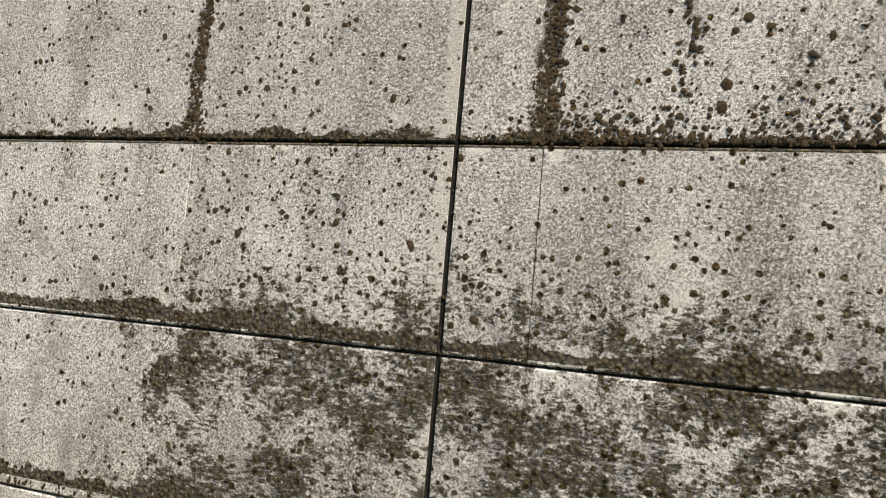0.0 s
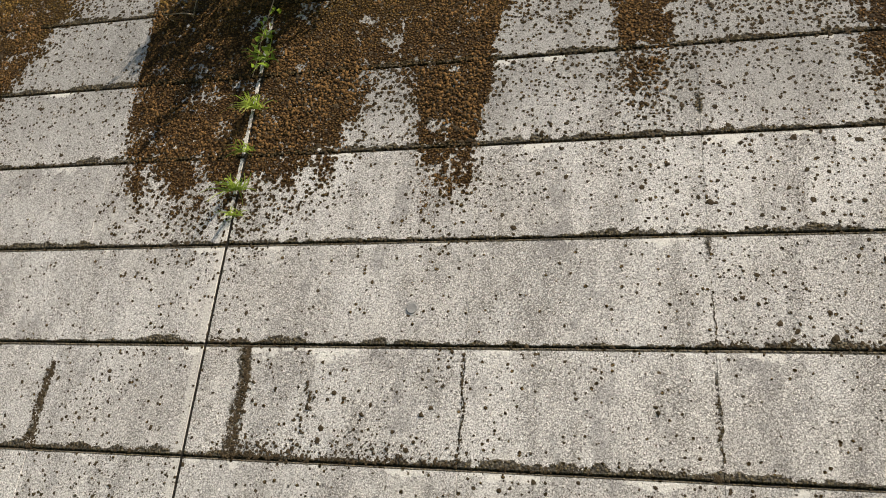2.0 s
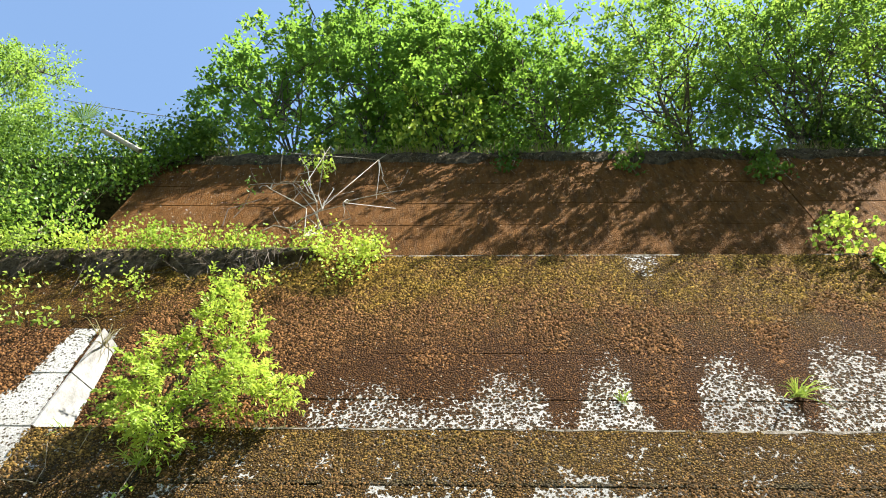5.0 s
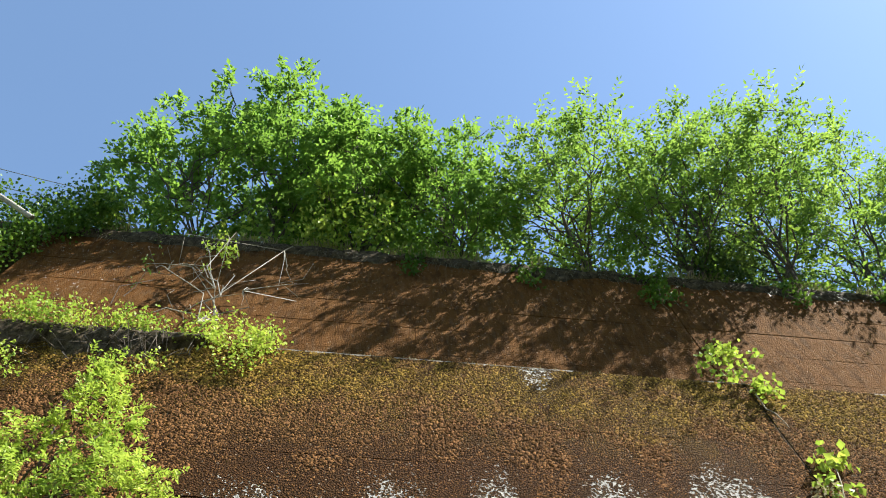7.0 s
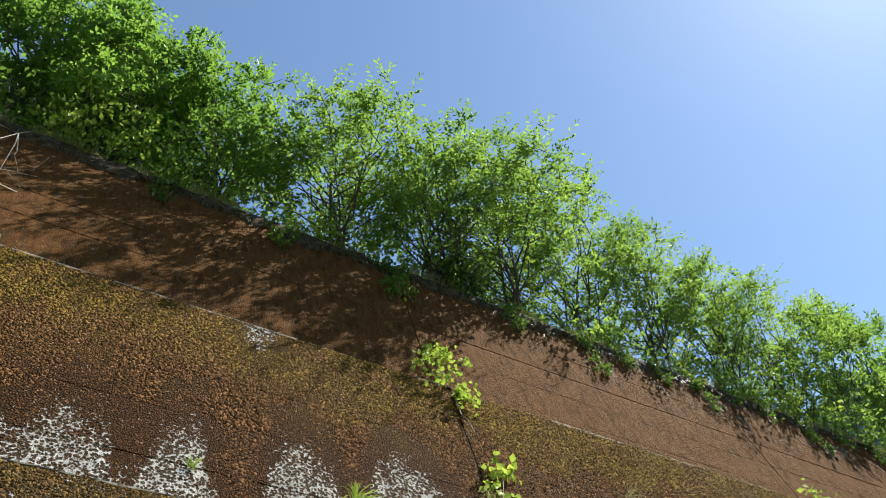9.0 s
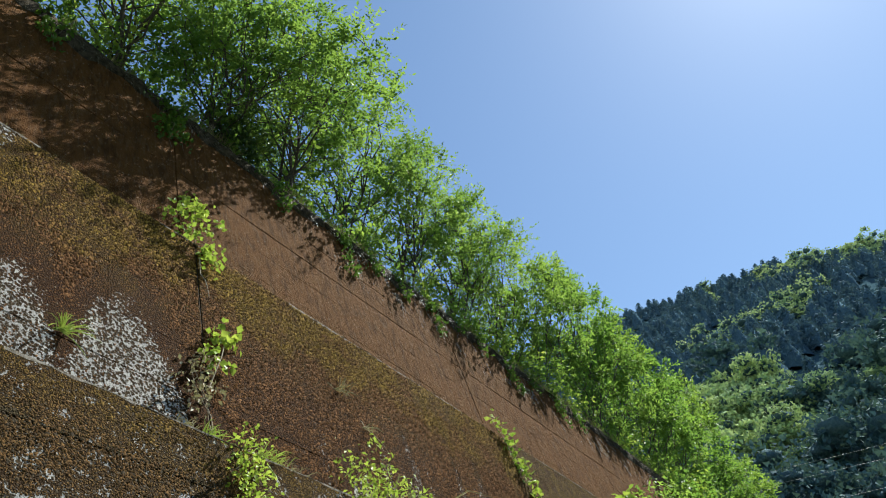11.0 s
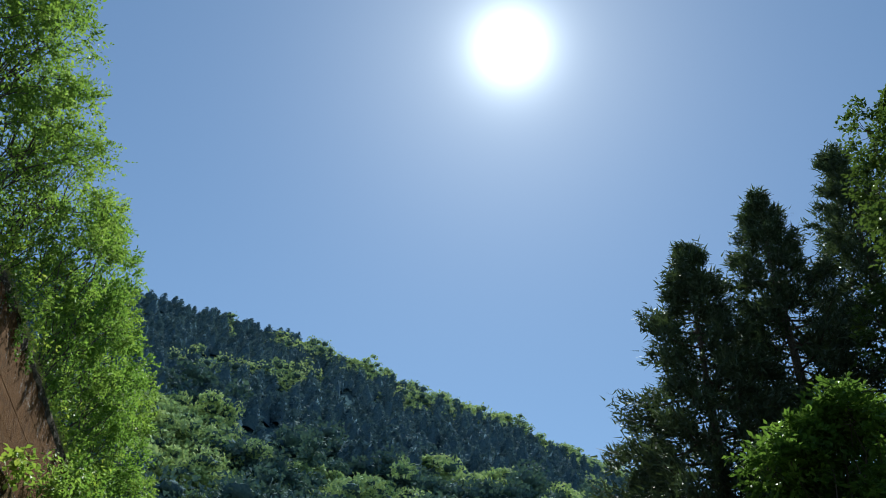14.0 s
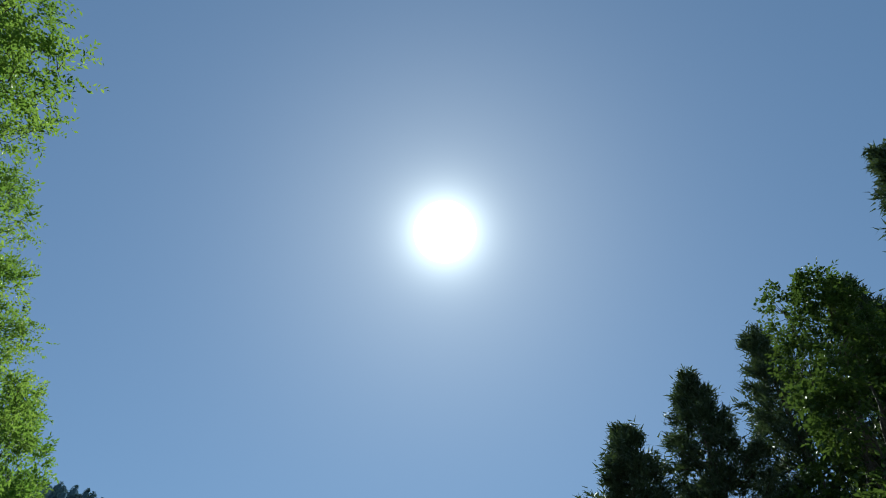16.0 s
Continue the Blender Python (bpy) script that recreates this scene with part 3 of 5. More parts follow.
for i, x in enumerate(hxs):
    hang = 0.34 + 0.42 * noise.noise((x * 0.7, 0, 7)) + 0.22 * noise.noise((x * 2.3, 0, 1))
    hang = max(0.06, hang)
    for j, (y, z) in enumerate(DRAPE):
        zz = TOP3 + (z * hang if z < 0 else z) + 0.10 * noise.noise((x * 1.7, y * 2.0, 3 + j))
        hv.append((x, front(D3, min(zz, TOP3)) + y + 0.07 * noise.noise((x * 4.1, j * 0.9, 5)), zz))
m = len(DRAPE)
for i in range(len(hxs) - 1):
    for j in range(m - 1):
        hf.append((i * m + j, (i + 1) * m + j, (i + 1) * m + j + 1, i * m + j + 1))
tagged(link("hill", hv, hf, SOIL, None, "dark soil of the hill above the wall", True), category="hillside", kind="structure")

RIDGE = ((-70, 14), (-50, 18), (-34, 22), (-24, 26.2), (-15, 29.6), (-6, 31.7), (1, 32.7), (6, 33.2), (16, 33.1), (24, 32), (40, 26), (60, 15))


def mountain_height(az, r):
    el = np.interp(az, [p[0] for p in RIDGE], [p[1] for p in RIDGE])
    R, r0 = 430.0, 70.0
    top = R * math.tan(radians(el)) - 3
    t = (r - r0) / (R - r0)
    z = top * (t if t < 1 else max(0.0, 1 - (t - 1) * 1.5))
    z += 7 * noise.noise((az * 0.09, r * 0.012, 0)) * min(1, max(0, t * 3)) * (1 if t < 0.8 else 0.35)
    return max(z, -2.0) if t > 0 else -2.0


azs = [-70 + 2 * i for i in range(66)]
rs = [66, 80, 100, 130, 160, 190, 220, 250, 280, 310, 340, 370, 400, 430, 470, 540, 700]
mv = [(r * math.cos(radians(a)), r * math.sin(radians(a)), mountain_height(a, r)) for a in azs for r in rs]
mf = [(i * len(rs) + j, i * len(rs) + j + 1, (i + 1) * len(rs) + j + 1, (i + 1) * len(rs) + j) for i in range(len(azs) - 1) for j in range(len(rs) - 1)]
tagged(link("mountain", mv, mf, HAZY_FLOOR, None, "steep forested mountain side across the valley", True), category="mountain", kind="structure")

# ---- the three tiers of the wall ----


def solid(name, d, z0, z1, x0, x1, back, label):
    """The core of a tier, a prism with a leaning face."""
    i = 0.046
    sec = [(front(d, z0) + i, z0), (front(d, z1) + i, z1), (back, z1), (back, z0)]
    v = [(x, y, z) for x in (x0, x1) for y, z in sec]
    f = [(0, 1, 2, 3), (7, 6, 5, 4), (0, 4, 5, 1), (1, 5, 6, 2), (2, 6, 7, 3), (3, 7, 4, 0)]
    return tagged(link(name, v, f, CORE, None, label), category="retaining wall", kind="structure")


wall_lower = solid("wall_lower", D1, FOOT, LEDGE1 - 0.02, BLOCK_X, STEP_X, 9.0, "leaning lower tier of the old concrete retaining wall")
wall_block = solid("wall_block", D1, FOOT, BLOCK_TOP - 0.02, LEFT, BLOCK_X, 9.0, "raised part of the lower concrete tier")
wall_step = solid("wall_step", D1, FOOT, STEP_TOP - 0.02, STEP_X, BUTT_X, 9.0, "lowered part of the lower concrete tier")
wall_buttress = solid("wall_buttress", BUTT_D, FOOT, BUTT_TOP - 0.02, BUTT_X, 25.0, 9.2, "concrete buttress standing out from the tiers")
wall_far = solid("wall_far", D1, FOOT, 9.4, 25.0, RIGHT, 9.3, "far part of the concrete retaining wall")
wall_middle = solid("wall_middle", D2, 3.0, LEDGE2 - 0.02, LEFT, RIGHT, 9.6, "middle tier of concrete under brown moss")
wall_upper = solid("wall_upper", D3, 8.0, TOP3 - 0.02, -6.9, RIGHT, 11.2, "upper tier of concrete under brown moss")

PIECES = {}


def panel_mesh(w, h, gap=0.006):
    """One cast panel: its face, chamfers and sides."""
    bev = 0.008 if gap > 0.004 else 0.004
    key = (round(w, 3), round(h, 3), gap)
    if key in PIECES:
        return PIECES[key]
    t = 0.05
    gx_, gz_ = 0.0006, gap
    xo, zo = w / 2 - gx_, h / 2 - gz_
    xi, zi = xo - 0.0015, zo - bev
    v = [(-xo, t, -zo), (xo, t, -zo), (xo, t, zo), (-xo, t, zo),
         (-xo, bev, -zo), (xo, bev, -zo), (xo, bev, zo), (-xo, bev, zo),
         (-xi, 0, -zi), (xi, 0, -zi), (xi, 0, zi), (-xi, 0, zi)]
    f = [(8, 9, 10, 11)]
    for a in range(4):
        b = (a + 1) % 4
        f += [(4 + a, 4 + b, 8 + b, 8 + a), (a, b, 4 + b, 4 + a)]
    me = bpy.data.meshes.new("panel")
    me.from_pydata(v, [], f)
    me.materials.append(MOSSY)
    me.update()
    PIECES[key] = me
    return me


LEAN = Matrix.Rotation(-BETA, 4, "X")
rngp = np.random.default_rng(3)


def panels(wall, d, lifts, x0, x1, joints=(), gap=0.006):
    """Panels 1.82 m wide between lift joints, cut at the expansion joints."""
    edges = [x0, x1]
    k = math.ceil((x0 - 0.61) / 1.82)
    while 0.61 + 1.82 * k < x1:
        e = 0.61 + 1.82 * k
        if all(abs(e - o) > 0.2 for o in (x0, x1)):
            edges.append(e)
        k += 1
    edges = sorted(edges + [j for j in joints if x0 < j < x1])
    for a, b in zip(edges, edges[1:]):
        la = 0.012 if any(abs(a - j) < 0.01 for j in joints) else 0.0
        lb = 0.012 if any(abs(b - j) < 0.01 for j in joints) else 0.0
        for z0, z1 in zip(lifts, lifts[1:]):
            h = (z1 - z0) / math.cos(BETA)
            zc = (z0 + z1) / 2
            ob = new("panel", panel_mesh(b - lb - a - la, h, gap))
            ob.parent = wall
            ob.matrix_world = Matrix.Translation(((a + la + b - lb) / 2, front(d, zc) + rngp.uniform(-0.003, 0.004), zc)) @ LEAN


LIFTS1 = [-1.27, -0.84, 0.075, 1.00, 1.89, 2.77, 3.64, 4.52, 5.40]
JOINTS = (-3.43, 5.85, 15.65)

# ---- plants ----


def tree(name, rng, height, width, trunk_z=0.0, lobes=9, clusters=300, per=24, leaf=0.13, material=None, label="", stems=2, lean=(0, 0), group="", cat="tree", low=0.2, narrow=0.44, shoot=0.6, rising=0):
    """A tree at the origin: tapered stems and limbs, twigs, and a crown of single leaves in uneven lobes."""
    top = empty(name)
    centres, outs, runs, crests = [], [], [], []
    tops = []
    for s in range(stems):
        a = rng.uniform(0, 2 * math.pi)
        end = np.array([math.cos(a) * width * 0.18 * (s > 0) + lean[0] * height, math.sin(a) * width * 0.18 * (s > 0) + lean[1] * height, height * rng.uniform(0.72, 0.85)])
        pts = bent(rng, (rng.uniform(-.1, .1) * s, rng.uniform(-.1, .1) * s, trunk_z - 0.3), end, 0, 0.12, 7)
        r0 = 0.0045 * height + 0.010
        runs.append((pts, [r0 * (1 - 0.85 * i / 6) for i in range(7)]))
        tops.append(pts)
    for i in range(lobes):
        t = low + (0.94 - low) * (i + rng.uniform(0, 1)) / lobes
        stem = tops[i % stems]
        base = stem[min(6, max(1, int(t * 5.2)))]
        a = rng.uniform(0, 2 * math.pi)
        reach = width * 0.5 * (0.45 + 0.55 * math.sin(math.pi * min(1, 0.15 + t * 0.85))) * rng.uniform(0.55, 1.0)
        if t > 0.85:
            reach *= 0.4
        lc = np.array([math.cos(a) * reach + lean[0] * height * t, math.sin(a) * reach + lean[1] * height * t, height * (0.18 + 0.72 * t)])
        runs.append((bent(rng, base, lc, 0.1, 0.2, 5), [0.026 * height / 8, 0.021 * height / 8, 0.016 * height / 8, 0.012, 0.007]))
        n = clusters // lobes
        rad = np.array([width * 0.145, width * 0.145, height * 0.055]) * rng.uniform(0.7, 1.25) * (11 / lobes) ** 0.2
        for k in range(rising if t > 0.35 else 0):
            crests.append(lc + rng.normal(size=3) * rad * 0.5)
        for k in range(n):
            p = rng.normal(size=3)
            p /= np.linalg.norm(p)
            outs.append(p * 0.8)
            p = p * rng.uniform(0.25, 1.0) ** 0.5 * rad + lc
            centres.append(p)
            if k % 4 == 0:
                runs.append((bent(rng, lc, p, 0.03, 0.25, 3), [0.014, 0.010, 0.005]))
    tubes("trunk", runs, BARK, top, 5, "brown bark")
    centres = np.array(centres)
    out = np.array(outs)
    v, f = sprays(rng, centres, out, leaf, 3, per // 3, shoot, narrow)
    if rising:
        tips = np.array(crests)
        up = rng.normal(size=tips.shape) * 0.25 + np.array([0, 0, 1.5])
        v2, f2 = sprays(rng, tips, up, leaf, 3, 11, shoot * 1.3, narrow)
        v, f = np.concatenate([v, v2]), np.concatenate([f, f2 + len(v)])
    arrays("crown", v, f, material or LEAF, top)
    return tagged(top, label, cat, group)


def bush(name, rng, spots, leaf, per, material, label, stems=(), spread=0.12, cat="shrub", group="", droop=0.2, narrow=0.55, stem_mat=None, stem_r=0.008, kind=""):
    """A plant: leaf clusters round the given spots, on thin stems. Its base is the first stem's foot, or the first spot."""
    base = np.array(stems[0][0] if stems else spots[0], float)
    top = empty(name, tuple(base))
    if stems:
        runs = [([np.array(p) - base for p in s], [stem_r * (1.0 - 0.7 * i / (len(s) - 1)) for i in range(len(s))]) for s in stems]
        tubes("stem", runs, stem_mat or DRY, top, 5)
    pts = np.repeat(np.array(spots, float) - base, per, axis=0)
    pts = pts + rng.normal(size=pts.shape) * spread
    v, f = leaves(rng, pts, leaf, None, droop, narrow)
    arrays("foliage", v, f, material, top)
    return tagged(top, label, cat, group, kind)


def tuft(name, rng, at, n, length, material, label, out=(0, -0.6, 0.6), group="grass tufts", cat="grass", spread=0.04):
    """A tuft of bent blades growing from a joint or ledge."""
    v, f = [], []
    for i in range(n):
        d = np.array(out) + rng.normal(size=3) * 0.55
        d /= np.linalg.norm(d)
        side = np.cross(d, (0.1, 1, 0.2))
        side /= np.linalg.norm(side)
        L = length * rng.uniform(0.5, 1.2)
        w = 0.004 + 0.008 * length
        p = np.array([rng.normal() * spread, 0, 0])
        k = len(v)
        for t in (0.0, 0.35, 0.7):
            q = p + d * L * t + np.array([0, 0, -0.45 * L * t * t])
            v += [q - side * w * (1 - t * 0.6), q + side * w * (1 - t * 0.6)]
        v.append(p + d * L + np.array([0, -0.02, -0.55 * L]))
        f += [(k, k + 1, k + 3, k + 2), (k + 2, k + 3, k + 5, k + 4), (k + 4, k + 5, k + 6)]
    ob = link(name, [tuple(a) for a in v], f, material)
    ob.location = at
    return tagged(ob, label, cat, group)


# trees along the top of the wall: place, height, width
rngt = np.random.default_rng(11)
kinds = []
for s in range(4):
    r = np.random.default_rng(20 + s)
    if s % 2 == 0:
        kinds.append(tree("deciduous_tree", r, 9.0, 5.0, 0, 36, 350, 27, 0.155, LEAF, "dense green deciduous tree above the wall", 3, (0, -0.09), "trees above the wall", low=0.05, narrow=0.5, shoot=0.5, rising=2))
    else:
        kinds.append(tree("deciduous_tree", r, 9.0, 5.0, 0, 36, 340, 27, 0.145, LEAF_B, "slender airy deciduous tree with upright shoots above the wall", 4, (0, -0.09), "trees above the wall", low=0.12, narrow=0.46, shoot=0.7, rising=2))
for s in range(2):
    r = np.random.default_rng(30 + s)
    kinds.append(tree("deciduous_tree", r, 9.0, 5.0, 0, 22, 220, 30, 0.20, LEAF_B if s else LEAF, "green deciduous tree with feathery shoots above the wall", 3, (0, -0.09), "trees above the wall", low=0.05, narrow=0.46, shoot=0.8, rising=2))
TREES = ((-4.4, 11.2, 5.6, 0.95), (-2.6, 11.3, 7.9, 1.05), (-0.6, 11.2, 6.6, 0.9), (1.7, 10.5, 5.5, 0.82), (4.6, 10.15, 4.9, 0.9), (7.0, 10.15, 5.3, 0.9), (9.6, 10.2, 6.8, 0.95),
         (12.6, 11.2, 9.0, 0.95), (15.6, 11.2, 8.2, 0.9), (18.8, 11.2, 8.2, 0.9), (21.6, 11.2, 7.7, 0.85), (24.6, 11.0, 8.2, 0.8), (28.2, 10.9, 10.2, 0.85), (31.5, 11.2, 8.8, 0.85),
         (35.5, 11.3, 9.4, 0.95), (39.5, 11.4, 9.6, 0.95), (43.5, 11.2, 8.2, 0.95), (48, 11.2, 6.6, 1.0), (53, 11.2, 6.8, 1.0),
         (0.2, 12.6, 6.6, 0.9), (-1.5, 12.8, 8.2, 1.0))
used = set()
for i, (x, y, h, w) in enumerate(TREES):
    m = Matrix.Translation((x, y, TOP3 + 0.1)) @ Matrix.Rotation(0.10 if 4.5 < x < 9.8 else 0.0, 4, "X") @ Matrix.Rotation(rngt.uniform(-0.6, 0.6), 4, "Z")
    k = 4 + i % 2 if x > 24 else (1 + 2 * (i % 2) if x > 2.5 else 2 * (i % 2))
    ob = copy_thing(kinds[k], m) if k in used else kinds[k]
    used.add(k)
    ob.matrix_world = m @ Matrix.Diagonal((w, w, h / 9.0, 1.0))

# undergrowth along the edge
rngu = np.random.default_rng(5)
for i in range(26):
    x = -6.5 + i * 1.75 + rngu.uniform(-0.4, 0.4)
    y0 = front(D3, TOP3)
    sp = [(x + rngu.normal() * 0.7, y0 + 0.42 + rngu.normal() * 0.5, TOP3 + 0.28 + abs(rngu.normal()) * (1.15 if -2.5 < x < 3 else 0.6)) for _ in range(50 if -2.5 < x < 3 else 26)]
    st = [[(x, y0 + 0.5, TOP3 - 0.05), (x + 0.1, y0 + 0.5, TOP3 + 0.5), (sp[0])], [(x, y0 + 0.5, TOP3 - 0.05), sp[1]], [(x, y0 + 0.5, TOP3 - 0.05), sp[2]]]
    bush("undergrowth_bush", rngu, sp, 0.15, 14, LEAF_B if i % 3 else SHRUB, "leafy bush on the edge of the hill", st, 0.16, group="bushes on the wall's edge", stem_mat=BARK)

rnge = np.random.default_rng(64)
sp = [tuple(np.array((7.7, 9.95, 15.85)) + rnge.normal(size=3) * np.array((0.42, 0.35, 0.36))) for _ in range(90)]
bush("evergreen_bush", rnge, sp, 0.11, 26, LEAF_D, "dark evergreen bush on the edge of the hill", [bent(rnge, (7.7, 10.1, 15.1), p, 0, 0.2, 4) for p in sp[:7]], 0.12, stem_mat=BARK, stem_r=0.02)

# ---- far forest on the mountain ----
rngf = np.random.default_rng(7)


def far_conifers(n):
    """Pointed crowns: a jagged cone coloured as inner shade, needle sprays all over it."""
    C, Dr, V, F = [], [], [], []
    k = nv = 0
    while k < n:
        az = rngf.uniform(-58, 34)
        r = math.sqrt(rngf.uniform(150 ** 2, 442 ** 2))
        lim = np.interp(az, [-58, -30, -15, 0, 20, 34], [190, 270, 200, 185, 170, 160]) + 45 * noise.noise((az * 0.12, r * 0.01, 4))
        lo = noise.noise((az * 0.16, r * 0.014, 8))
        if r < lim or lo > 0.42 or (r > 370 and az < 4 and lo > -0.25):
            continue
        H = rngf.uniform(9, 15)
        R = H * rngf.uniform(0.32, 0.44)
        base = np.array([r * math.cos(radians(az)), r * math.sin(radians(az)), mountain_height(az, r) - 1.5])
        ring = []
        for zz, rr in ((0.06, 0.72), (0.45, 0.56), (0.75, 0.28)):
            a = np.arange(6) * math.pi / 3 + rngf.uniform(0, 1)
            w = R * rr * rngf.uniform(0.6, 1.15, 6)
            ring.append(base + np.stack([np.cos(a) * w, np.sin(a) * w, H * (zz + rngf.uniform(-0.05, 0.05, 6))], axis=1))
        V += ring + [base[None] + np.array([[0, 0, H * 0.95]])]
        for q in range(6):
            p = (q + 1) % 6
            F += [(nv + q, nv + p, nv + 6 + p), (nv + q, nv + 6 + p, nv + 6 + q), (nv + 6 + q, nv + 6 + p, nv + 12 + p), (nv + 6 + q, nv + 12 + p, nv + 12 + q), (nv + 12 + q, nv + 12 + p, nv + 18)]
        nv += 19
        m = 170
        t = rngf.uniform(0, 1, m) ** 0.9
        a = rngf.uniform(0, 2 * math.pi, m)
        rad = R * (1 - t) ** 0.75 * rngf.uniform(0.6, 1.0, m)
        d = np.stack([np.cos(a), np.sin(a), np.full(m, 0.15)], axis=1)
        C.append(base + np.stack([np.cos(a) * rad, np.sin(a) * rad, H * (0.1 + 0.88 * t)], axis=1))
        Dr.append(d)
        k += 1
    v, f = flecks(rngf, np.concatenate(C), 1.0, np.concatenate(Dr) * 1.6, 0.35, 0.75)
    return np.concatenate(V + [v]), np.concatenate([np.array(F), f + nv]), len(F)


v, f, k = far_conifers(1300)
tagged(arrays("conifer_forest", v, f, HAZY_NEEDLE, None, "conifer plantation on the mountain side, tinted with blue haze", CONIFER_SHADE, k), category="forest", kind="stuff")


ball = bmesh.new()
bmesh.ops.create_icosphere(ball, subdivisions=1, radius=1.0)
BALL_V = np.array([v.co[:] for v in ball.verts])
BALL_F = np.array([[v.index for v in fc.verts] for fc in ball.faces])
ball.free()


def far_broadleaf(name, label, n, r0, r1, crown, per, leaf, material, skip):
    """Uneven lumpy crowns: cores painted as inner shade under a leaf shell, thickest above."""
    C, V, F, S = [], [], [], []
    k = nv = tries = 0
    while k < n and tries < n * 60:
        tries += 1
        az = rngf.uniform(-52, 34)
        r = rngf.uniform(r0, r1)
        if skip(az, r):
            continue
        R = crown * rngf.uniform(0.55, 1.35)
        c = np.array([r * math.cos(radians(az)), r * math.sin(radians(az)), mountain_height(az, r) + R * 0.45])
        for _ in range(9):
            o = rngf.normal(size=3) * R * np.array([0.50, 0.50, 0.30])
            s = R * rngf.uniform(0.30, 0.56)
            d = rngf.normal(size=(per // 9, 3))
            d[:, 2] = np.where(d[:, 2] < 0, d[:, 2] * 0.6, d[:, 2] * 1.1)
            d /= np.linalg.norm(d, axis=1)[:, None]
            d[:, 2] *= 0.62
            C.append(c + o + d * s * rngf.uniform(0.66, 1.14, (per // 9, 1)))
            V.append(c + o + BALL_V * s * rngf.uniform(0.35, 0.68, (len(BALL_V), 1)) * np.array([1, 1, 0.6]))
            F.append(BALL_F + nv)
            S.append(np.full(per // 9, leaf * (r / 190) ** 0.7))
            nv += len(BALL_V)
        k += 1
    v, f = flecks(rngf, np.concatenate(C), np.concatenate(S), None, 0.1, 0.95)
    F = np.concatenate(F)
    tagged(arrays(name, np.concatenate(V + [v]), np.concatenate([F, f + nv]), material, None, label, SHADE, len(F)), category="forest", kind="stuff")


def high(az, r):
    return r > np.interp(az, [-58, -30, -15, 0, 20, 34], [190, 270, 190, 185, 170, 160]) + 45 * noise.noise((az * 0.12, r * 0.01, 4)) + 12


# where crowns get the sunlit tint; the others get the shaded one
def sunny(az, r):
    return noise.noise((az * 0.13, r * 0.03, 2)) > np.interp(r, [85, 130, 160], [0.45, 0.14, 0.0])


far_broadleaf("broadleaf_forest", "broadleaf woods low on the mountain in a painted sunlit green", 240, 85, 300, 6.6, 1250, 0.92, SUNLIT_CANOPY, lambda az, r: high(az, r) or not sunny(az, r))
far_broadleaf("shady_forest", "broadleaf woods at the mountain's foot in a painted shaded, hazy green", 290, 78, 300, 7.2, 1000, 1.05, SHADED_CANOPY, lambda az, r: high(az, r) or sunny(az, r))
far_broadleaf("ridge_woods", "pale green broadleaf woods along the ridge", 330, 250, 440, 6.0, 330, 0.66, SUNLIT_CANOPY, lambda az, r: not (noise.noise((az * 0.16, r * 0.014, 8)) > 0.36 or (r > 365 and az < 5)))

# ---- conifers beside the road ----


def cedar(name, rng, height, width, label, group="cedars", sprays=1500):
    """A tall cedar: straight trunk, drooping boughs, needle sprays."""
    top = empty(name)
    runs = [([(0, 0, -0.3), (0.05, 0, height * 0.5), (0, 0, height)], [0.016 * height, 0.009 * height, 0.02])]
    pts, dirs = [], []
    n = int(height * 7)
    for i in range(n):
        t = 0.06 + 0.93 * (i + rng.uniform(0, 1)) / n
        z = height * t
        a = i * 2.4 + rng.uniform(-0.4, 0.4)
        L = width * 0.66 * (1 - t) ** 0.86 * rng.uniform(0.65, 1.15) + 0.14
        d = np.array([math.cos(a), math.sin(a), 0])
        p0 = np.array([0, 0, z])
        p1 = p0 + d * L * 0.55 + (0, 0, -0.10 * L)
        p2 = p0 + d * L + (0, 0, 0.06 * L)
        runs.append(([p0, p1, p2], [0.02 + 0.012 * L, 0.015 + 0.006 * L, 0.006]))
        m = max(4, int(sprays / n * (0.4 + L / (width * 0.5))))
        for k in range(m):
            s = rng.uniform(0.25, 1.0) ** 0.7
            p = p0 + d * L * s + (0, 0, -0.1 * L * math.sin(math.pi * s)) + rng.normal(size=3) * 0.13 * (0.5 + L * 0.35)
            pts.append(p)
            dirs.append(d * 0.8 + (0, 0, 0.35))
    tubes("trunk", runs, BARK, top, 5, "dark cedar bark")
    per = 18
    c = np.repeat(np.array(pts), per, axis=0) + rng.normal(size=(len(pts) * per, 3)) * 0.15
    v, f = flecks(rng, c, 0.31, np.repeat(np.array(dirs), per, axis=0), 0.0, 0.26)
    arrays("crown", v, f, NEEDLE, top, "dark green needles")
    return tagged(top, label, "conifer tree", group)


def at_ray(az, dist):
    return dist * math.cos(radians(az)), dist * math.sin(radians(az))


for az, dist, h, w, s in ((-32.2, 27, 25.4, 13, 1), (-39.2, 29, 29.6, 13, 2), (-46.6, 31, 33.0, 14, 3), (-66, 25, 33.5, 11, 4), (-55.5, 27, 29.5, 12, 5), (-27.5, 36, 21.0, 9, 6)):
    ob = cedar("cedar_tree", np.random.default_rng(50 + s), h, w, "tall dark green cedar beside the road", sprays=4300)
    x, y = at_ray(az, dist)
    ob.location = (x, y, -0.05)

# ---- broadleaf trees beside the road ----
rngb = np.random.default_rng(77)
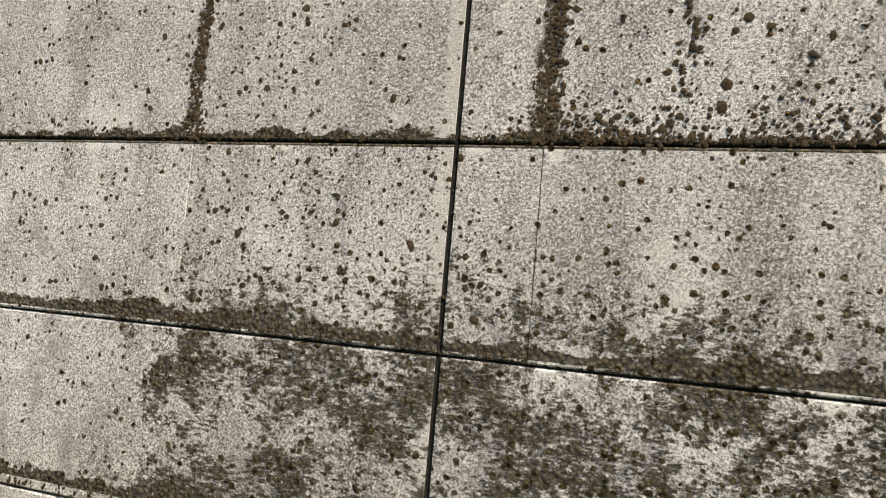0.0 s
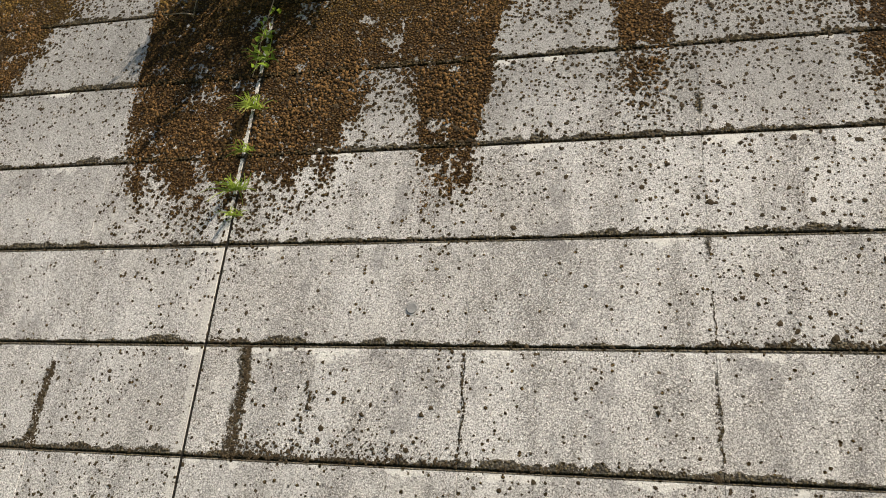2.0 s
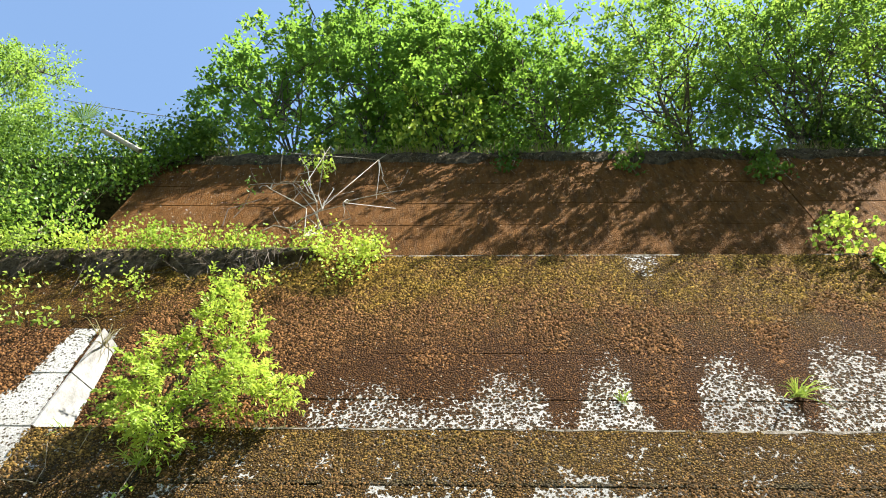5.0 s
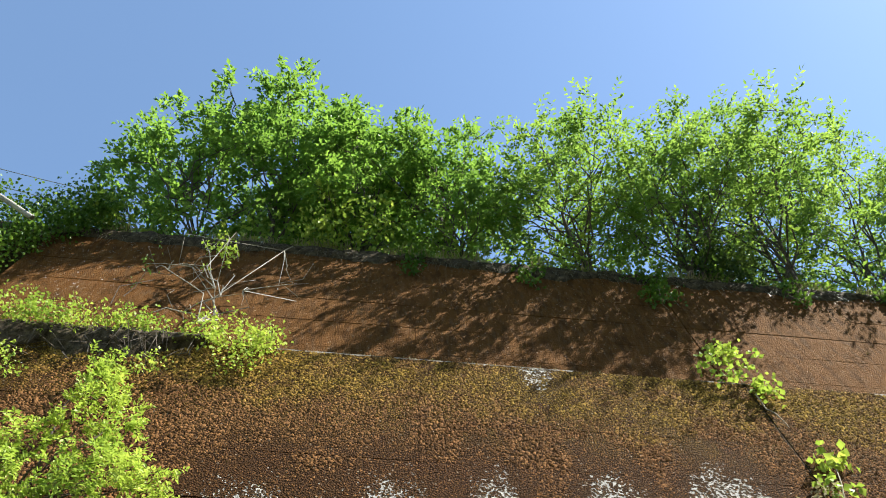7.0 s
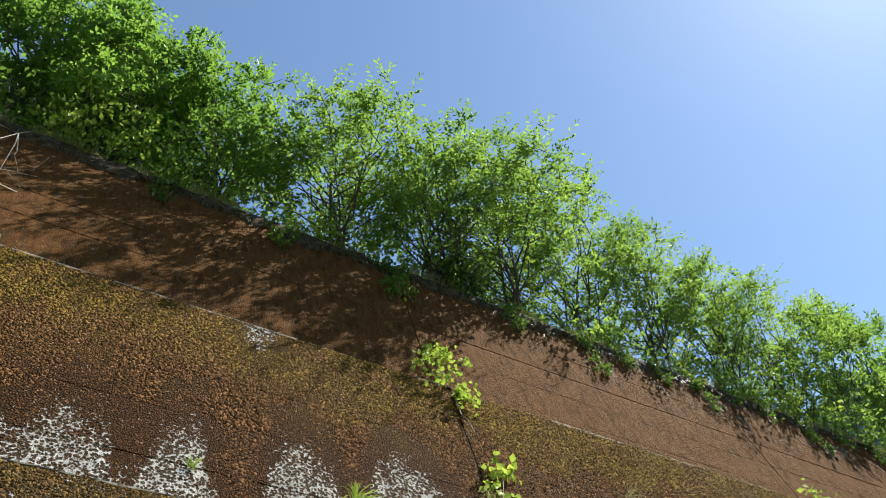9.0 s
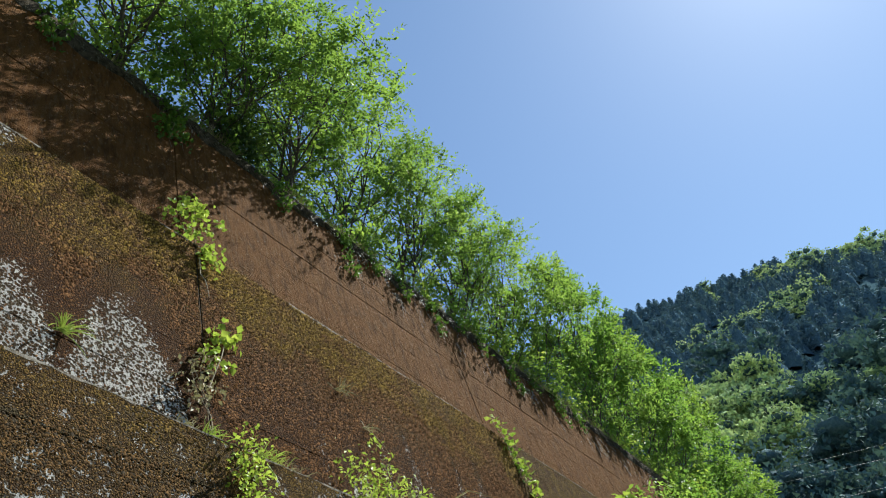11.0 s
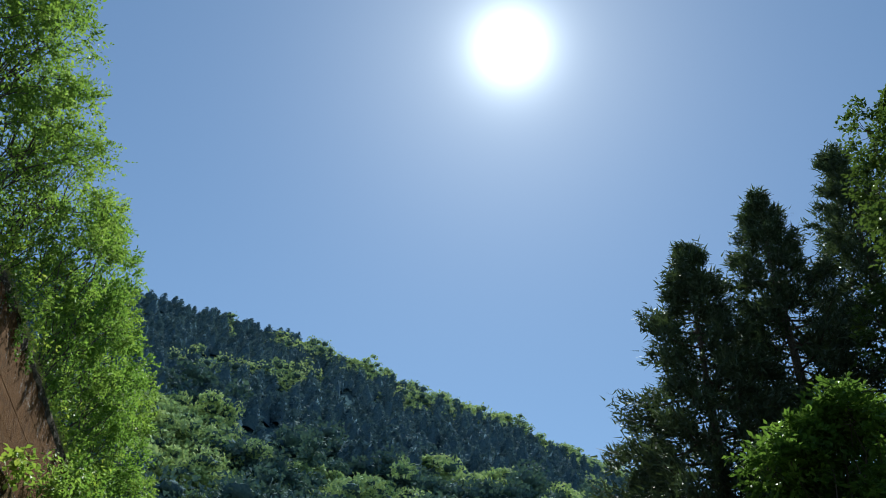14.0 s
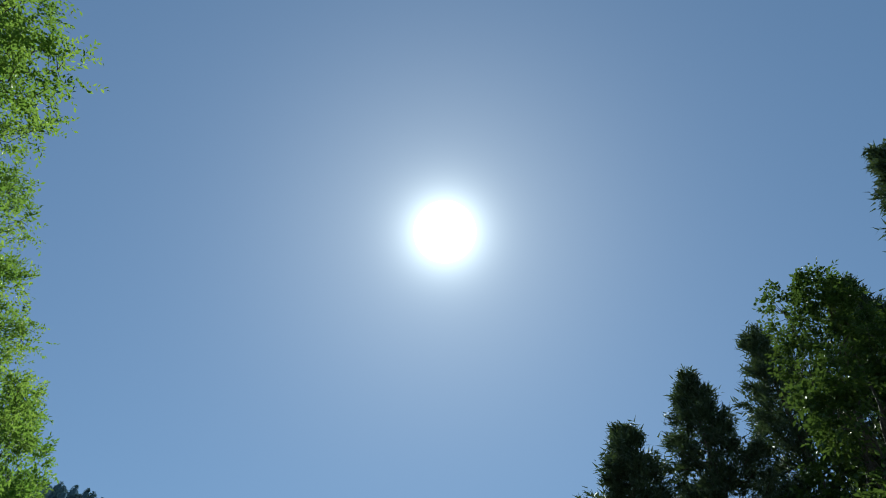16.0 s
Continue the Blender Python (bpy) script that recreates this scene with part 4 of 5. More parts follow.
for az, dist, h, w, mat_, lab, sd in ((-52.6, 23, 29.6, 6.2, LEAF_D, "broadleaf tree with light green sunlit shoots among cedars", 1), (-40.6, 19, 14.0, 4.6, LEAF_M, "small green broadleaf tree in front of the cedars", 2),
                                      (-26.0, 21, 11.3, 4.5, BLOSSOM, "evergreen tree covered in pale yellow blossom", 3), (-58, 20, 19.0, 8.0, LEAF_D, "dark green broadleaf tree among the cedars", 4)):
    ob = tree("broadleaf_tree", np.random.default_rng(300 + sd), h, w, 0, 44, 1220, 27, 0.19, mat_, lab, 2, (0, 0), "", low=0.1, narrow=0.5)
    x, y = at_ray(az, dist)
    ob.location = (x, y, 0)

# ---- cables across the valley ----
def cable(a, b, r, sag):
    A, B = np.array(a), np.array(b)
    pts = [A + (B - A) * t / 16 - np.array([0, 0, sag * 4 * (t / 16) * (1 - t / 16)]) for t in range(17)]
    ob = tubes("overhead_cable", [(pts, [r] * 17)], CABLE, None, 6)
    return tagged(ob, "thin grey overhead cable across the valley", "cable", "overhead cables")


def polar(az, el, dist):
    x, y = at_ray(az, dist)
    return x, y, EYE + dist * math.tan(radians(el))


for e0, e1, r in ((16.6, 13.7, 0.045), (17.8, 14.6, 0.020), (18.3, 16.4, 0.016), (20.0, 17.6, 0.012), (20.8, 18.4, 0.010)):
    cable(polar(13, e0 - 0.33, 58), polar(-27, e1 - 0.33, 66), r, 0.9)
for e0, e1 in ((48.2, 52.3), (47.1, 51.0), (46.6, 50.2)):
    cable(polar(136, e0, 17.5), polar(120, e1, 14.5), 0.012, 0.1)

# ---- plants on the wall ----
rngw = np.random.default_rng(91)


def blob(centre, size, n):
    return [tuple(np.array(centre) + rngw.normal(size=3) * np.array(size)) for _ in range(n)]


def on_wall(d, x, z, off=0.0):
    return (x, front(d, z) - off, z)


# the bright shrub in the joint over the lower ledge
foot = (-3.55, 7.02, LEDGE1)
heads = [(-3.43, 7.19, 8.38), (-2.95, 7.01, 7.68), (-3.22, 6.96, 7.51), (-2.74, 6.86, 7.11), (-3.33, 6.85, 7.07), (-3.62, 6.81, 6.93), (-2.97, 6.77, 6.76), (-2.55, 6.74, 6.65), (-2.24, 6.71, 6.53), (-3.51, 6.69, 6.44), (-3.16, 6.66, 6.34), (-2.71, 6.65, 6.29), (-3.79, 6.64, 6.26), (-3.42, 6.58, 6.02), (-3.29, 6.53, 5.82), (-3.79, 6.75, 6.68)]
sp = []
for hd in heads:
    sp += blob(hd, (0.13, 0.20, 0.10), 15)
stems = [bent(rngw, foot, hd, 0.05, 0.2, 5) for hd in heads]
top = empty("joint_shrub", foot)
tubes("stem", [([p - np.array(foot) for p in s], [0.02, 0.016, 0.012, 0.008, 0.004]) for s in stems], BARK, top, 5)
sp = np.array(sp) - np.array(foot)
ow = sp - np.array([0, 0.3, 0.9])
v, f = sprays(rngw, sp, ow / np.linalg.norm(ow, axis=1)[:, None] * 0.7, 0.062, 3, 11, 0.22, 0.42)
arrays("foliage", v, f, SHRUB, top)
tagged(top, "bright green shrub rooted in the joint on the ledge", "shrub")

# climber spilling along the upper ledge
sp = []
for i in range(210):
    x = rngw.uniform(-9.5, -1.6)
    t = (x + 9.5) / 7.9
    sp.append((x, front(D2, LEDGE2) - 0.12 + rngw.normal() * 0.16, LEDGE2 + 0.10 + abs(rngw.normal()) * 0.15 - 0.22 * rngw.uniform()))
for cx, cz in ((-2.0, 9.6), (-2.4, 9.75), (-3.2, 9.1), (-3.45, 8.95), (-5.3, 8.9), (-5.1, 9.1), (-1.75, 9.9)):
    sp += blob(on_wall(D2, cx, cz, 0.2), (0.17, 0.1, 0.13), 4)
st = []
for _ in range(54):
    x = rngw.uniform(-9.0, -2.3)
    st.append(bent(rngw, on_wall(D2, x, LEDGE2 + 0.1, 0.12), on_wall(D2, x + rngw.normal() * 0.55, LEDGE2 - rngw.uniform(0.3, 1.25), 0.08 + 0.25 * rngw.uniform()), -0.12, 0.6, 6))
bush("ledge_climber", rngw, sp, 0.055, 34, SHRUB, "mat of bright green climber spilling over the upper ledge", st[:1], 0.10, "climber", narrow=0.7, stem_r=0.008)
tagged(tubes("dry_stems", [(s, [0.008, 0.008, 0.007, 0.006, 0.004, 0.003]) for s in st[1:]], BARK, None, 4), "tangle of dry hanging stems under the climber", "stems", "", "stuff")
# dark uneven band draped below the upper ledge
ev, ef = [], []
for i in range(72):
    x = -10.0 + i * 0.105
    drop = max(0.05, (0.55 + 0.35 * noise.noise((x * 1.3, 0, 31)) + 0.15 * noise.noise((x * 4.0, 0, 32))) * min(1.0, (-2.4 - x) / 1.2))
    for j, (y, z) in enumerate(((0.03, -1.0), (-0.05, -0.8), (-0.14, -0.45), (-0.17, -0.1), (-0.10, 0.12), (0.1, 0.16))):
        zz = LEDGE2 + (z * drop if z < 0 else z) + 0.05 * noise.noise((x * 3, j, 33))
        ev.append((x, front(D2, zz) + y + 0.06 * noise.noise((x * 5, j * 1.3, 34)), zz))
ef = [(i * 6 + j, i * 6 + 6 + j, i * 6 + 7 + j, i * 6 + 1 + j) for i in range(71) for j in range(5)]
tagged(link("ledge_dark_band", ev, ef, SOIL, None, "dark lumpy band along the upper ledge under the climber"), category="soil", kind="structure")
# lower mat at the left
sp = [(rngw.uniform(-9.5, -5.6), front(D1, BLOCK_TOP) - 0.05 + rngw.normal() * 0.12, BLOCK_TOP + 0.05 + abs(rngw.normal()) * 0.12) for _ in range(36)]
sp += blob((-6.6, 7.3, 8.3), (0.25, 0.12, 0.2), 16)
bush("block_climber", rngw, sp, 0.08, 16, GRASS, "low green weeds along the top of the raised block", [], 0.1, "weeds")
# dead shrub leaning against the upper tier
b0 = on_wall(D3, -2.95, 11.0, 0.3)
st = [bent(rngw, b0, e, 0.1, 0.5, 8) for e in (on_wall(D3, -4.3, 13.9, 0.3), on_wall(D3, -3.7, 15.1, 0.5), on_wall(D3, -2.4, 12.9, 0.2), on_wall(D3, -2.9, 13.7, 0.6), on_wall(D3, -4.0, 12.4, 0.1), on_wall(D3, -1.4, 13.5, 0.4), on_wall(D3, -3.3, 14.5, 0.3))]
st += [bent(rngw, s[3], np.array(s[3]) + rngw.normal(size=3) * (0.5, 0.1, 0.5), 0.05, 0.3, 4) for s in st for _ in range(3)]
bush("dead_shrub", rngw, blob(on_wall(D3, -3.0, 13.4, 0.5), (0.1, 0.08, 0.25), 10) + blob(on_wall(D3, -3.35, 14.3, 0.4), (0.08, 0.06, 0.3), 6), 0.09, 10, SHRUB, "half-dead shrub with bare grey branches against the upper tier", st, 0.05, stem_r=0.011, stem_mat=WOOD)
st = [bent(rngw, on_wall(D3, -4.6, 11.7, 0.1), on_wall(D3, -4.45, 14.1, 0.15), 0.0, 0.3, 6), bent(rngw, on_wall(D3, -4.5, 12.0, 0.1), on_wall(D3, -3.9, 13.6, 0.2), 0.0, 0.3, 6)]
bush("dry_creeper", rngw, blob(on_wall(D3, -4.5, 13.2, 0.15), (0.06, 0.05, 0.4), 7), 0.06, 8, IVY, "thin dry creeper on the upper tier", st, 0.06, "creeper", stem_r=0.008, stem_mat=BARK)

# weeds down the expansion joint of the lower tier
for z, n, L in ((5.62, 44, 0.36), (4.72, 34, 0.26), (4.16, 44, 0.30), (3.70, 24, 0.22), (3.30, 40, 0.28), (5.0, 20, 0.22), (3.05, 24, 0.20)):
    tuft("joint_grass", rngw, on_wall(D1, -3.43, z, 0.01), n, L, GRASS, "small tuft of yellow-green grass in the wall's joint")
st = [bent(rngw, on_wall(D1, -3.45, 6.05, 0.1), on_wall(D1, -3.5, 4.5, 0.06), 0, 0.15, 8)]
bush("joint_vine", rngw, [on_wall(D1, -3.47 + rngw.normal() * 0.04, z, 0.07) for z in (5.3, 5.05, 4.85, 4.75, 4.6, 5.5)], 0.085, 4, SHRUB, "thin vine with pale leaves down the joint", st, 0.04, "vine", narrow=0.8)
st = [bent(rngw, on_wall(D1, -4.0, 6.1, 0.15), on_wall(D1, -4.3, 5.3, 0.12), 0, 0.5, 7), bent(rngw, on_wall(D1, -4.3, 5.3, 0.12), on_wall(D1, -4.75, 5.45, 0.12), -0.1, 0.5, 6)]
bush("hanging_tendril", rngw, [on_wall(D1, -4.3, 5.3, 0.12)], 0.05, 4, DRY, "dry brown tendril hanging from the ledge", st, 0.03, "creeper", stem_r=0.007)
# dry grass hanging at the block's corner
tuft("corner_straw", rngw, (-4.84, front(D2, 7.7) - 0.2, 7.75), 26, 0.55, STRAW, "hanging dry grass at the block's corner", (0.25, -0.3, 0.1))

# plants in the middle tier's joint
x0 = 5.85
bush("joint_bramble", rngw, blob(on_wall(D2, 5.65, 10.55, 0.15), (0.14, 0.1, 0.14), 8) + blob(on_wall(D2, 5.9, 11.2, 0.0), (0.10, 0.08, 0.28), 9) + blob(on_wall(D2, 6.05, 10.3, 0.18), (0.07, 0.06, 0.25), 7), 0.095, 15, SHRUB,
     "bright green bramble on the ledge at the joint", [bent(rngw, on_wall(D2, 5.85, LEDGE2, 0.0), on_wall(D2, 5.9, 11.5, 0.0), 0, 0.1, 6), bent(rngw, on_wall(D2, 5.85, LEDGE2, 0.0), on_wall(D2, 6.1, 10.0, 0.2), 0.1, 0.1, 5)], 0.09, narrow=0.8)
bush("joint_creeper", rngw, blob(on_wall(D2, 6.2, 8.35, 0.12), (0.16, 0.06, 0.12), 9) + blob(on_wall(D2, 5.9, 7.8, 0.12), (0.1, 0.06, 0.2), 7), 0.12, 6, SHRUB, "yellow-green creeper leaves beside the joint",
     [bent(rngw, on_wall(D2, 5.87, 9.9, 0.05), on_wall(D2, 5.95, 9.0, 0.1), 0, 0.1, 6), bent(rngw, on_wall(D2, 5.85, 7.2, 0.03), on_wall(D2, 6.3, 8.5, 0.12), 0.1, 0.15, 6)], 0.06, "creeper", narrow=0.8, stem_r=0.014)
bush("joint_brush", rngw, blob(on_wall(D2, 5.6, 7.1, 0.15), (0.16, 0.08, 0.22), 22), 0.08, 9, STRAW, "dry brushwood in the joint above the ledge", [bent(rngw, on_wall(D2, 5.85, 6.3, 0.05), on_wall(D2, 5.4, 7.4, 0.2), 0.1, 0.2, 5) for _ in range(3)], 0.09)
for x, n, L, mt in ((5.2, 26, 0.3, STRAW), (5.6, 30, 0.35, GRASS), (6.5, 40, 0.42, GRASS), (6.9, 22, 0.3, STRAW), (4.3, 12, 0.16, STRAW), (2.0, 10, 0.12, STRAW), (-2.3, 30, 0.25, STRAW), (-2.6, 24, 0.2, STRAW), (-4.5, 20, 0.22, GRASS)):
    tuft("ledge_grass", rngw, (x, front(D1, LEDGE1) + 0.08, LEDGE1), n, L, mt, "tuft of grass on the lower ledge", (0, -0.5, 0.7), spread=0.12)
for x, z, n, L in ((3.67, 7.0, 34, 0.42), (1.63, 6.92, 16, 0.24)):
    tuft("wall_grass", rngw, on_wall(D2, x, z, 0.01), n, L, GRASS, "bright grass tuft in a lift joint", (0, -0.55, 0.75))
# weeds on the joint of the lower tier below
for zc, n in ((6.0, 12), (5.4, 10), (4.7, 14), (4.0, 16), (3.2, 14)):
    bush("joint_weed", rngw, blob(on_wall(D1, 6.05, zc, 0.12), (0.15, 0.08, 0.17), n), 0.065, 20, SHRUB, "leafy green weed growing from the joint", [bent(rngw, on_wall(D1, 5.85, zc - 0.2, 0.02), on_wall(D1, 6.2, zc + 0.2, 0.2), 0, 0.1, 4)], 0.09, group="weeds in the joint", narrow=0.7)

# the clump on the lowered ledge
top_z = STEP_TOP
bush("ledge_bush", rngw, blob((8.75, 6.95, 6.35), (0.22, 0.16, 0.4), 30) + blob((9.4, 6.85, 6.1), (0.35, 0.16, 0.3), 34) + blob((10.0, 6.8, 5.75), (0.4, 0.14, 0.22), 22), 0.085, 20, SHRUB, "sunlit green bush on the lowered ledge",
     [bent(rngw, (9.0, 7.0, top_z), (8.6 + 0.3 * i, 6.85, 6.2 + 0.25 * (i % 3)), 0.1, 0.15, 5) for i in range(6)], 0.13, narrow=0.5)
for x, n, L, mt in ((8.4, 14, 1.6, STRAW), (8.8, 18, 2.3, STRAW), (9.2, 16, 2.0, STRAW), (9.7, 20, 0.9, STRAW), (10.9, 60, 0.7, GRASS), (10.5, 36, 0.5, GRASS), (11.3, 24, 0.35, STRAW), (12.4, 16, 0.2, STRAW)):
    tuft("tall_grass", rngw, (x, 6.95, top_z), n, L, mt, "tall dry grass on the lowered ledge" if mt is STRAW else "green grass on the lowered ledge", (0.05, -0.35, 1.0), spread=0.2)
tuft("hanging_straw", rngw, on_wall(D2, 8.9, 8.6, 0.02), 18, 0.5, STRAW, "hanging dry grass on the middle tier", (0.0, -0.5, 0.5), spread=0.1)
tuft("hanging_straw", rngw, on_wall(D2, 9.5, 8.0, 0.02), 16, 0.45, STRAW, "hanging dry grass on the middle tier", (0.0, -0.5, 0.5), spread=0.1)
bush("buttress_bush", rngw, blob((17.0, 6.75, 6.3), (0.4, 0.2, 0.35), 22) + blob((17.6, 6.7, 5.5), (0.4, 0.2, 0.35), 20), 0.16, 12, SHRUB, "pale green bush on the ledge beside the buttress",
     [bent(rngw, (17.6, 6.9, STEP_TOP), (17.0 + 0.4 * i, 6.7, 6.4), 0.1, 0.15, 5) for i in range(4)], 0.18)
# climber hanging at the middle tier's second joint
bush("hanging_climber", rngw, [on_wall(D2, 15.1 + 1.1 * t - 0.35 * max(0, t - 0.5) * 2 + rngw.normal() * 0.09, 10.7 - 2.1 * t, 0.14) for t in np.linspace(0, 1, 32) ** 0.9], 0.12, 5, SHRUB, "green climber hanging down the mossy middle tier",
     [bent(rngw, on_wall(D2, 15.1, 10.7, 0.08), on_wall(D2, 15.75, 8.4, 0.08), 0, 0.1, 8)], 0.08, "climber", narrow=0.8)
bush("ledge_creeper", rngw, blob(on_wall(D2, 23.2, 10.6, 0.2), (0.5, 0.1, 0.3), 16), 0.2, 10, SHRUB, "creeper on the upper ledge", [], 0.14, "creeper", narrow=0.8)

# dark strands at the upper tier's top, for hanging roots and bush shadows
for x in (5.6, 5.9, 8.9, 11.2, 12.4, 13.6, 15.0, 16.4, 17.6, 19.2, 20.8, 22.4, 24.0, 3.0, 0.6):
    L = rngw.uniform(0.6, 1.7)
    n = int(L * 14)
    bush("edge_strands", rngw, [on_wall(D3, x + rngw.normal() * 0.16, TOP3 + 0.15 - L * t, 0.1 + 0.05 * rngw.uniform()) for t in rngw.uniform(0, 1, n)], 0.10, 9, IVY, "dark leafy strands standing for hanging roots and bush shadows",
         [bent(rngw, on_wall(D3, x, TOP3 + 0.1, 0.06), on_wall(D3, x + 0.1, TOP3 - L, 0.08), 0, 0.15, 6)], 0.07, "creeper", "creepers on the wall's edge", narrow=0.75)
# green cascade over the far end of the wall
for i in range(18):
    x = 34.0 + i * 1.9
    zt, zb = TOP3 + 0.6, 12.2 if i < 2 else 10.4
    sp = [on_wall(D3, x + rngw.normal() * 0.9, z, 0.30 + abs(rngw.normal()) * 0.4) for z in zt - (zt - zb) * rngw.uniform(0, 1, 50) ** 1.5]
    bush("cascade_creeper", rngw, sp, 0.20, 14, SHRUB if i % 4 == 1 else LEAF, "green creeper spilling down the far end of the wall", [bent(rngw, on_wall(D3, x, TOP3, 0.05), on_wall(D3, x, zb, 0.4), 0, 0.1, 6)], 0.22, "creeper", "creepers over the far wall", narrow=0.6)
# bright bushes along the top of the far wall
for i in range(20):
    x = 27.6 + i * 1.7
    yb = front(D1, 9.4) + 0.25
    sp = [(x + rngw.normal() * 0.7, yb - 0.1 + rngw.normal() * 0.22, 9.5 + abs(rngw.normal()) * 0.55 + 0.03 * i) for _ in range(36)]
    bush("far_ledge_bush", rngw, sp, 0.20, 12, SHRUB if i % 3 else LEAF_B, "sunlit yellow-green bush on the far ledge", [bent(rngw, (x, yb, 9.35), sp[k], 0.1, 0.2, 4) for k in range(4)], 0.2, "bush", "bushes on the far ledge", narrow=0.5)
sp = blob((28.0, 8.3, 12.2), (0.55, 0.3, 0.38), 40) + blob((27.2, 8.2, 11.6), (0.35, 0.25, 0.28), 20)
bush("ledge_sapling", rngw, sp, 0.20, 12, LEAF_B, "small green sapling with a crooked stem on the upper ledge", [bent(rngw, (28.6, 8.5, LEDGE2), p, 0.1, 0.25, 5) for p in (sp[0], sp[3], sp[44], sp[50])], 0.16, "sapling", narrow=0.45, stem_r=0.035, stem_mat=BARK)

# ---- the overgrown end of the upper tier ----
sp = []
for i in range(260):
    x = rngw.uniform(-12.5, -5.9)
    edge = 15.6 if x > -7 else 15.4 + 0.25 * (-7 - x)
    zmin = 10.6 + max(0, (x + 8.2)) * 2.3
    if zmin > edge - 0.2:
        zmin = edge - 0.6
    z = rngw.uniform(zmin, edge + 0.2)
    sp.append((x, front(D3, z) - 0.15 - abs(rngw.normal()) * 0.25, z))
bush("ivy_bank", rngw, sp, 0.08, 72, IVY, "dense bank of dark ivy over the wall's end", [bent(rngw, (-8.5, 8.9, 10.4), (rngw.uniform(-10, -7), 9.3, 13.5), 0, 0.3, 6) for _ in range(6)], 0.2, "ivy", narrow=0.75, stem_r=0.02)
bush("bank_weeds", rngw, [(rngw.uniform(-12, -6.8), 8.5 + rngw.normal() * 0.2, 10.9 + abs(rngw.normal()) * 0.7) for _ in range(70)], 0.09, 22, LEAF_B, "bright weeds at the foot of the ivy bank", [], 0.16, "weeds", narrow=0.6)
ob = tree("flowering_tree", np.random.default_rng(401), 7.4, 4.4, 0, 24, 840, 27, 0.10, LEAF_B, "green tree with some pale blossom on the bank", 2, (0.02, -0.03), low=0.05)
ob.location = (-13.6, 11.0, 14.2)
ob = tree("blossom_tree", np.random.default_rng(402), 6.5, 3.4, 0, 9, 260, 24, 0.14, BLOSSOM, "tree with reddish yellow young leaves on the bank", 2, (0.0, 0.0), low=0.3)
ob.location = (-15.5, 12.2, 14.4)
bush("bank_palm", rngw, [(-9.25, 9.9, 16.3)], 0.2, 4, IVY, "small palm among the ivy", [[(-9.3, 10.1, 15.2), (-9.28, 10.0, 15.8), (-9.25, 9.9, 16.3)]], 0.05, "palm", stem_r=0.05)
pv, pf = [], []
for i in range(26):
    a = 2 * math.pi * i / 26
    d = np.array([math.cos(a), -0.35, math.sin(a) * 0.9 + 0.2])
    side = np.array([-math.sin(a), 0, math.cos(a)]) * 0.03
    c0 = np.array([-9.25, 9.75, 16.4])
    k = len(pv)
    pv += [c0, c0 + d * 0.3 + side, c0 + d * 0.55 - np.array([0, 0, 0.06]), c0 + d * 0.3 - side]
    pf.append((k, k + 1, k + 2, k + 3))
link("frond", [tuple(np.array(p) - np.array((-9.3, 10.1, 15.2))) for p in pv], pf, GRASS, bpy.data.objects["bank_palm"])
# a pale log lying in the ivy
lv = [np.array((-7.57, 8.55, 14.20)), np.array((-7.12, 8.55, 13.88)), np.array((-6.58, 8.57, 13.51))]
tagged(tubes("fallen_log", [(lv, [0.050, 0.053, 0.050])], WOOD, None, 10), "pale grey log lying in the ivy", "log")
st = [bent(rngw, (-10.4 + rngw.normal() * 0.3, 8.9, 11.6), (-8.6 + rngw.normal() * 0.4, 8.9, 12.8 + rngw.normal() * 0.4), 0.2, 0.4, 6) for _ in range(14)]
bush("dead_branches", rngw, [(-9.5, 8.8, 12.0)], 0.06, 5, STRAW, "tangle of grey dead branches on the bank", st, 0.2, "branches", stem_r=0.014)
# bare twigs standing above the ivy
st = [bent(rngw, (-7.2 + 0.25 * i, 10.2, 15.3), (-7.4 + 0.3 * i + rngw.normal() * 0.2, 10.2, 17.0 + rngw.normal() * 0.5), 0, 0.2, 5) for i in range(7)]
st += [bent(rngw, s[2], np.array(s[4]) + rngw.normal(size=3) * 0.35, 0, 0.2, 4) for s in st for _ in range(3)]
bush("bare_twigs", rngw, [(-7.0, 10.2, 16.2)], 0.05, 6, STRAW, "thin bare twigs above the ivy", st, 0.4, "twigs", stem_r=0.008)

# ---- fringe of dry roots and grass along the wall's edges ----
def fringe(name, d, z, x0, x1, n, L, material, label, out=(0, -0.45, 0.35)):
    v, f = [], []
    for _ in range(n):
        x = rngw.uniform(x0, x1)
        if noise.noise((x * 1.3, z, 0)) < -0.1:
            continue
        p = np.array((x, front(d, z) + rngw.uniform(-0.01, 0.1), z - 0.02))
        dd = np.array(out) + rngw.normal(size=3) * 0.5
        dd /= np.linalg.norm(dd)
        q = L * rngw.uniform(0.3, 1.2)
        s = np.array([0.004 + 0.01 * L, 0, 0])
        k = len(v)
        v += [p - s, p + s, p + dd * q * 0.6 + s * 0.6, p + dd * q * 0.6 - s * 0.6, p + dd * q + np.array([0, 0, -0.4 * q])]
        f += [(k, k + 1, k + 2), (k, k + 2, k + 3), (k + 3, k + 2, k + 4)]
    return tagged(arrays(name, np.array(v), np.array(f), material, None, label), category="grass", kind="stuff")


fringe("edge_grass", D3, TOP3 + 0.12, -6, 34, 5200, 0.38, STRAW, "dry grass along the top of the wall")
fringe("edge_litter", D3, TOP3 - 0.05, -6, 34, 7000, 0.42, LITTER, "dead brown grass and roots hanging over the top of the wall", (0, -0.4, -0.75))
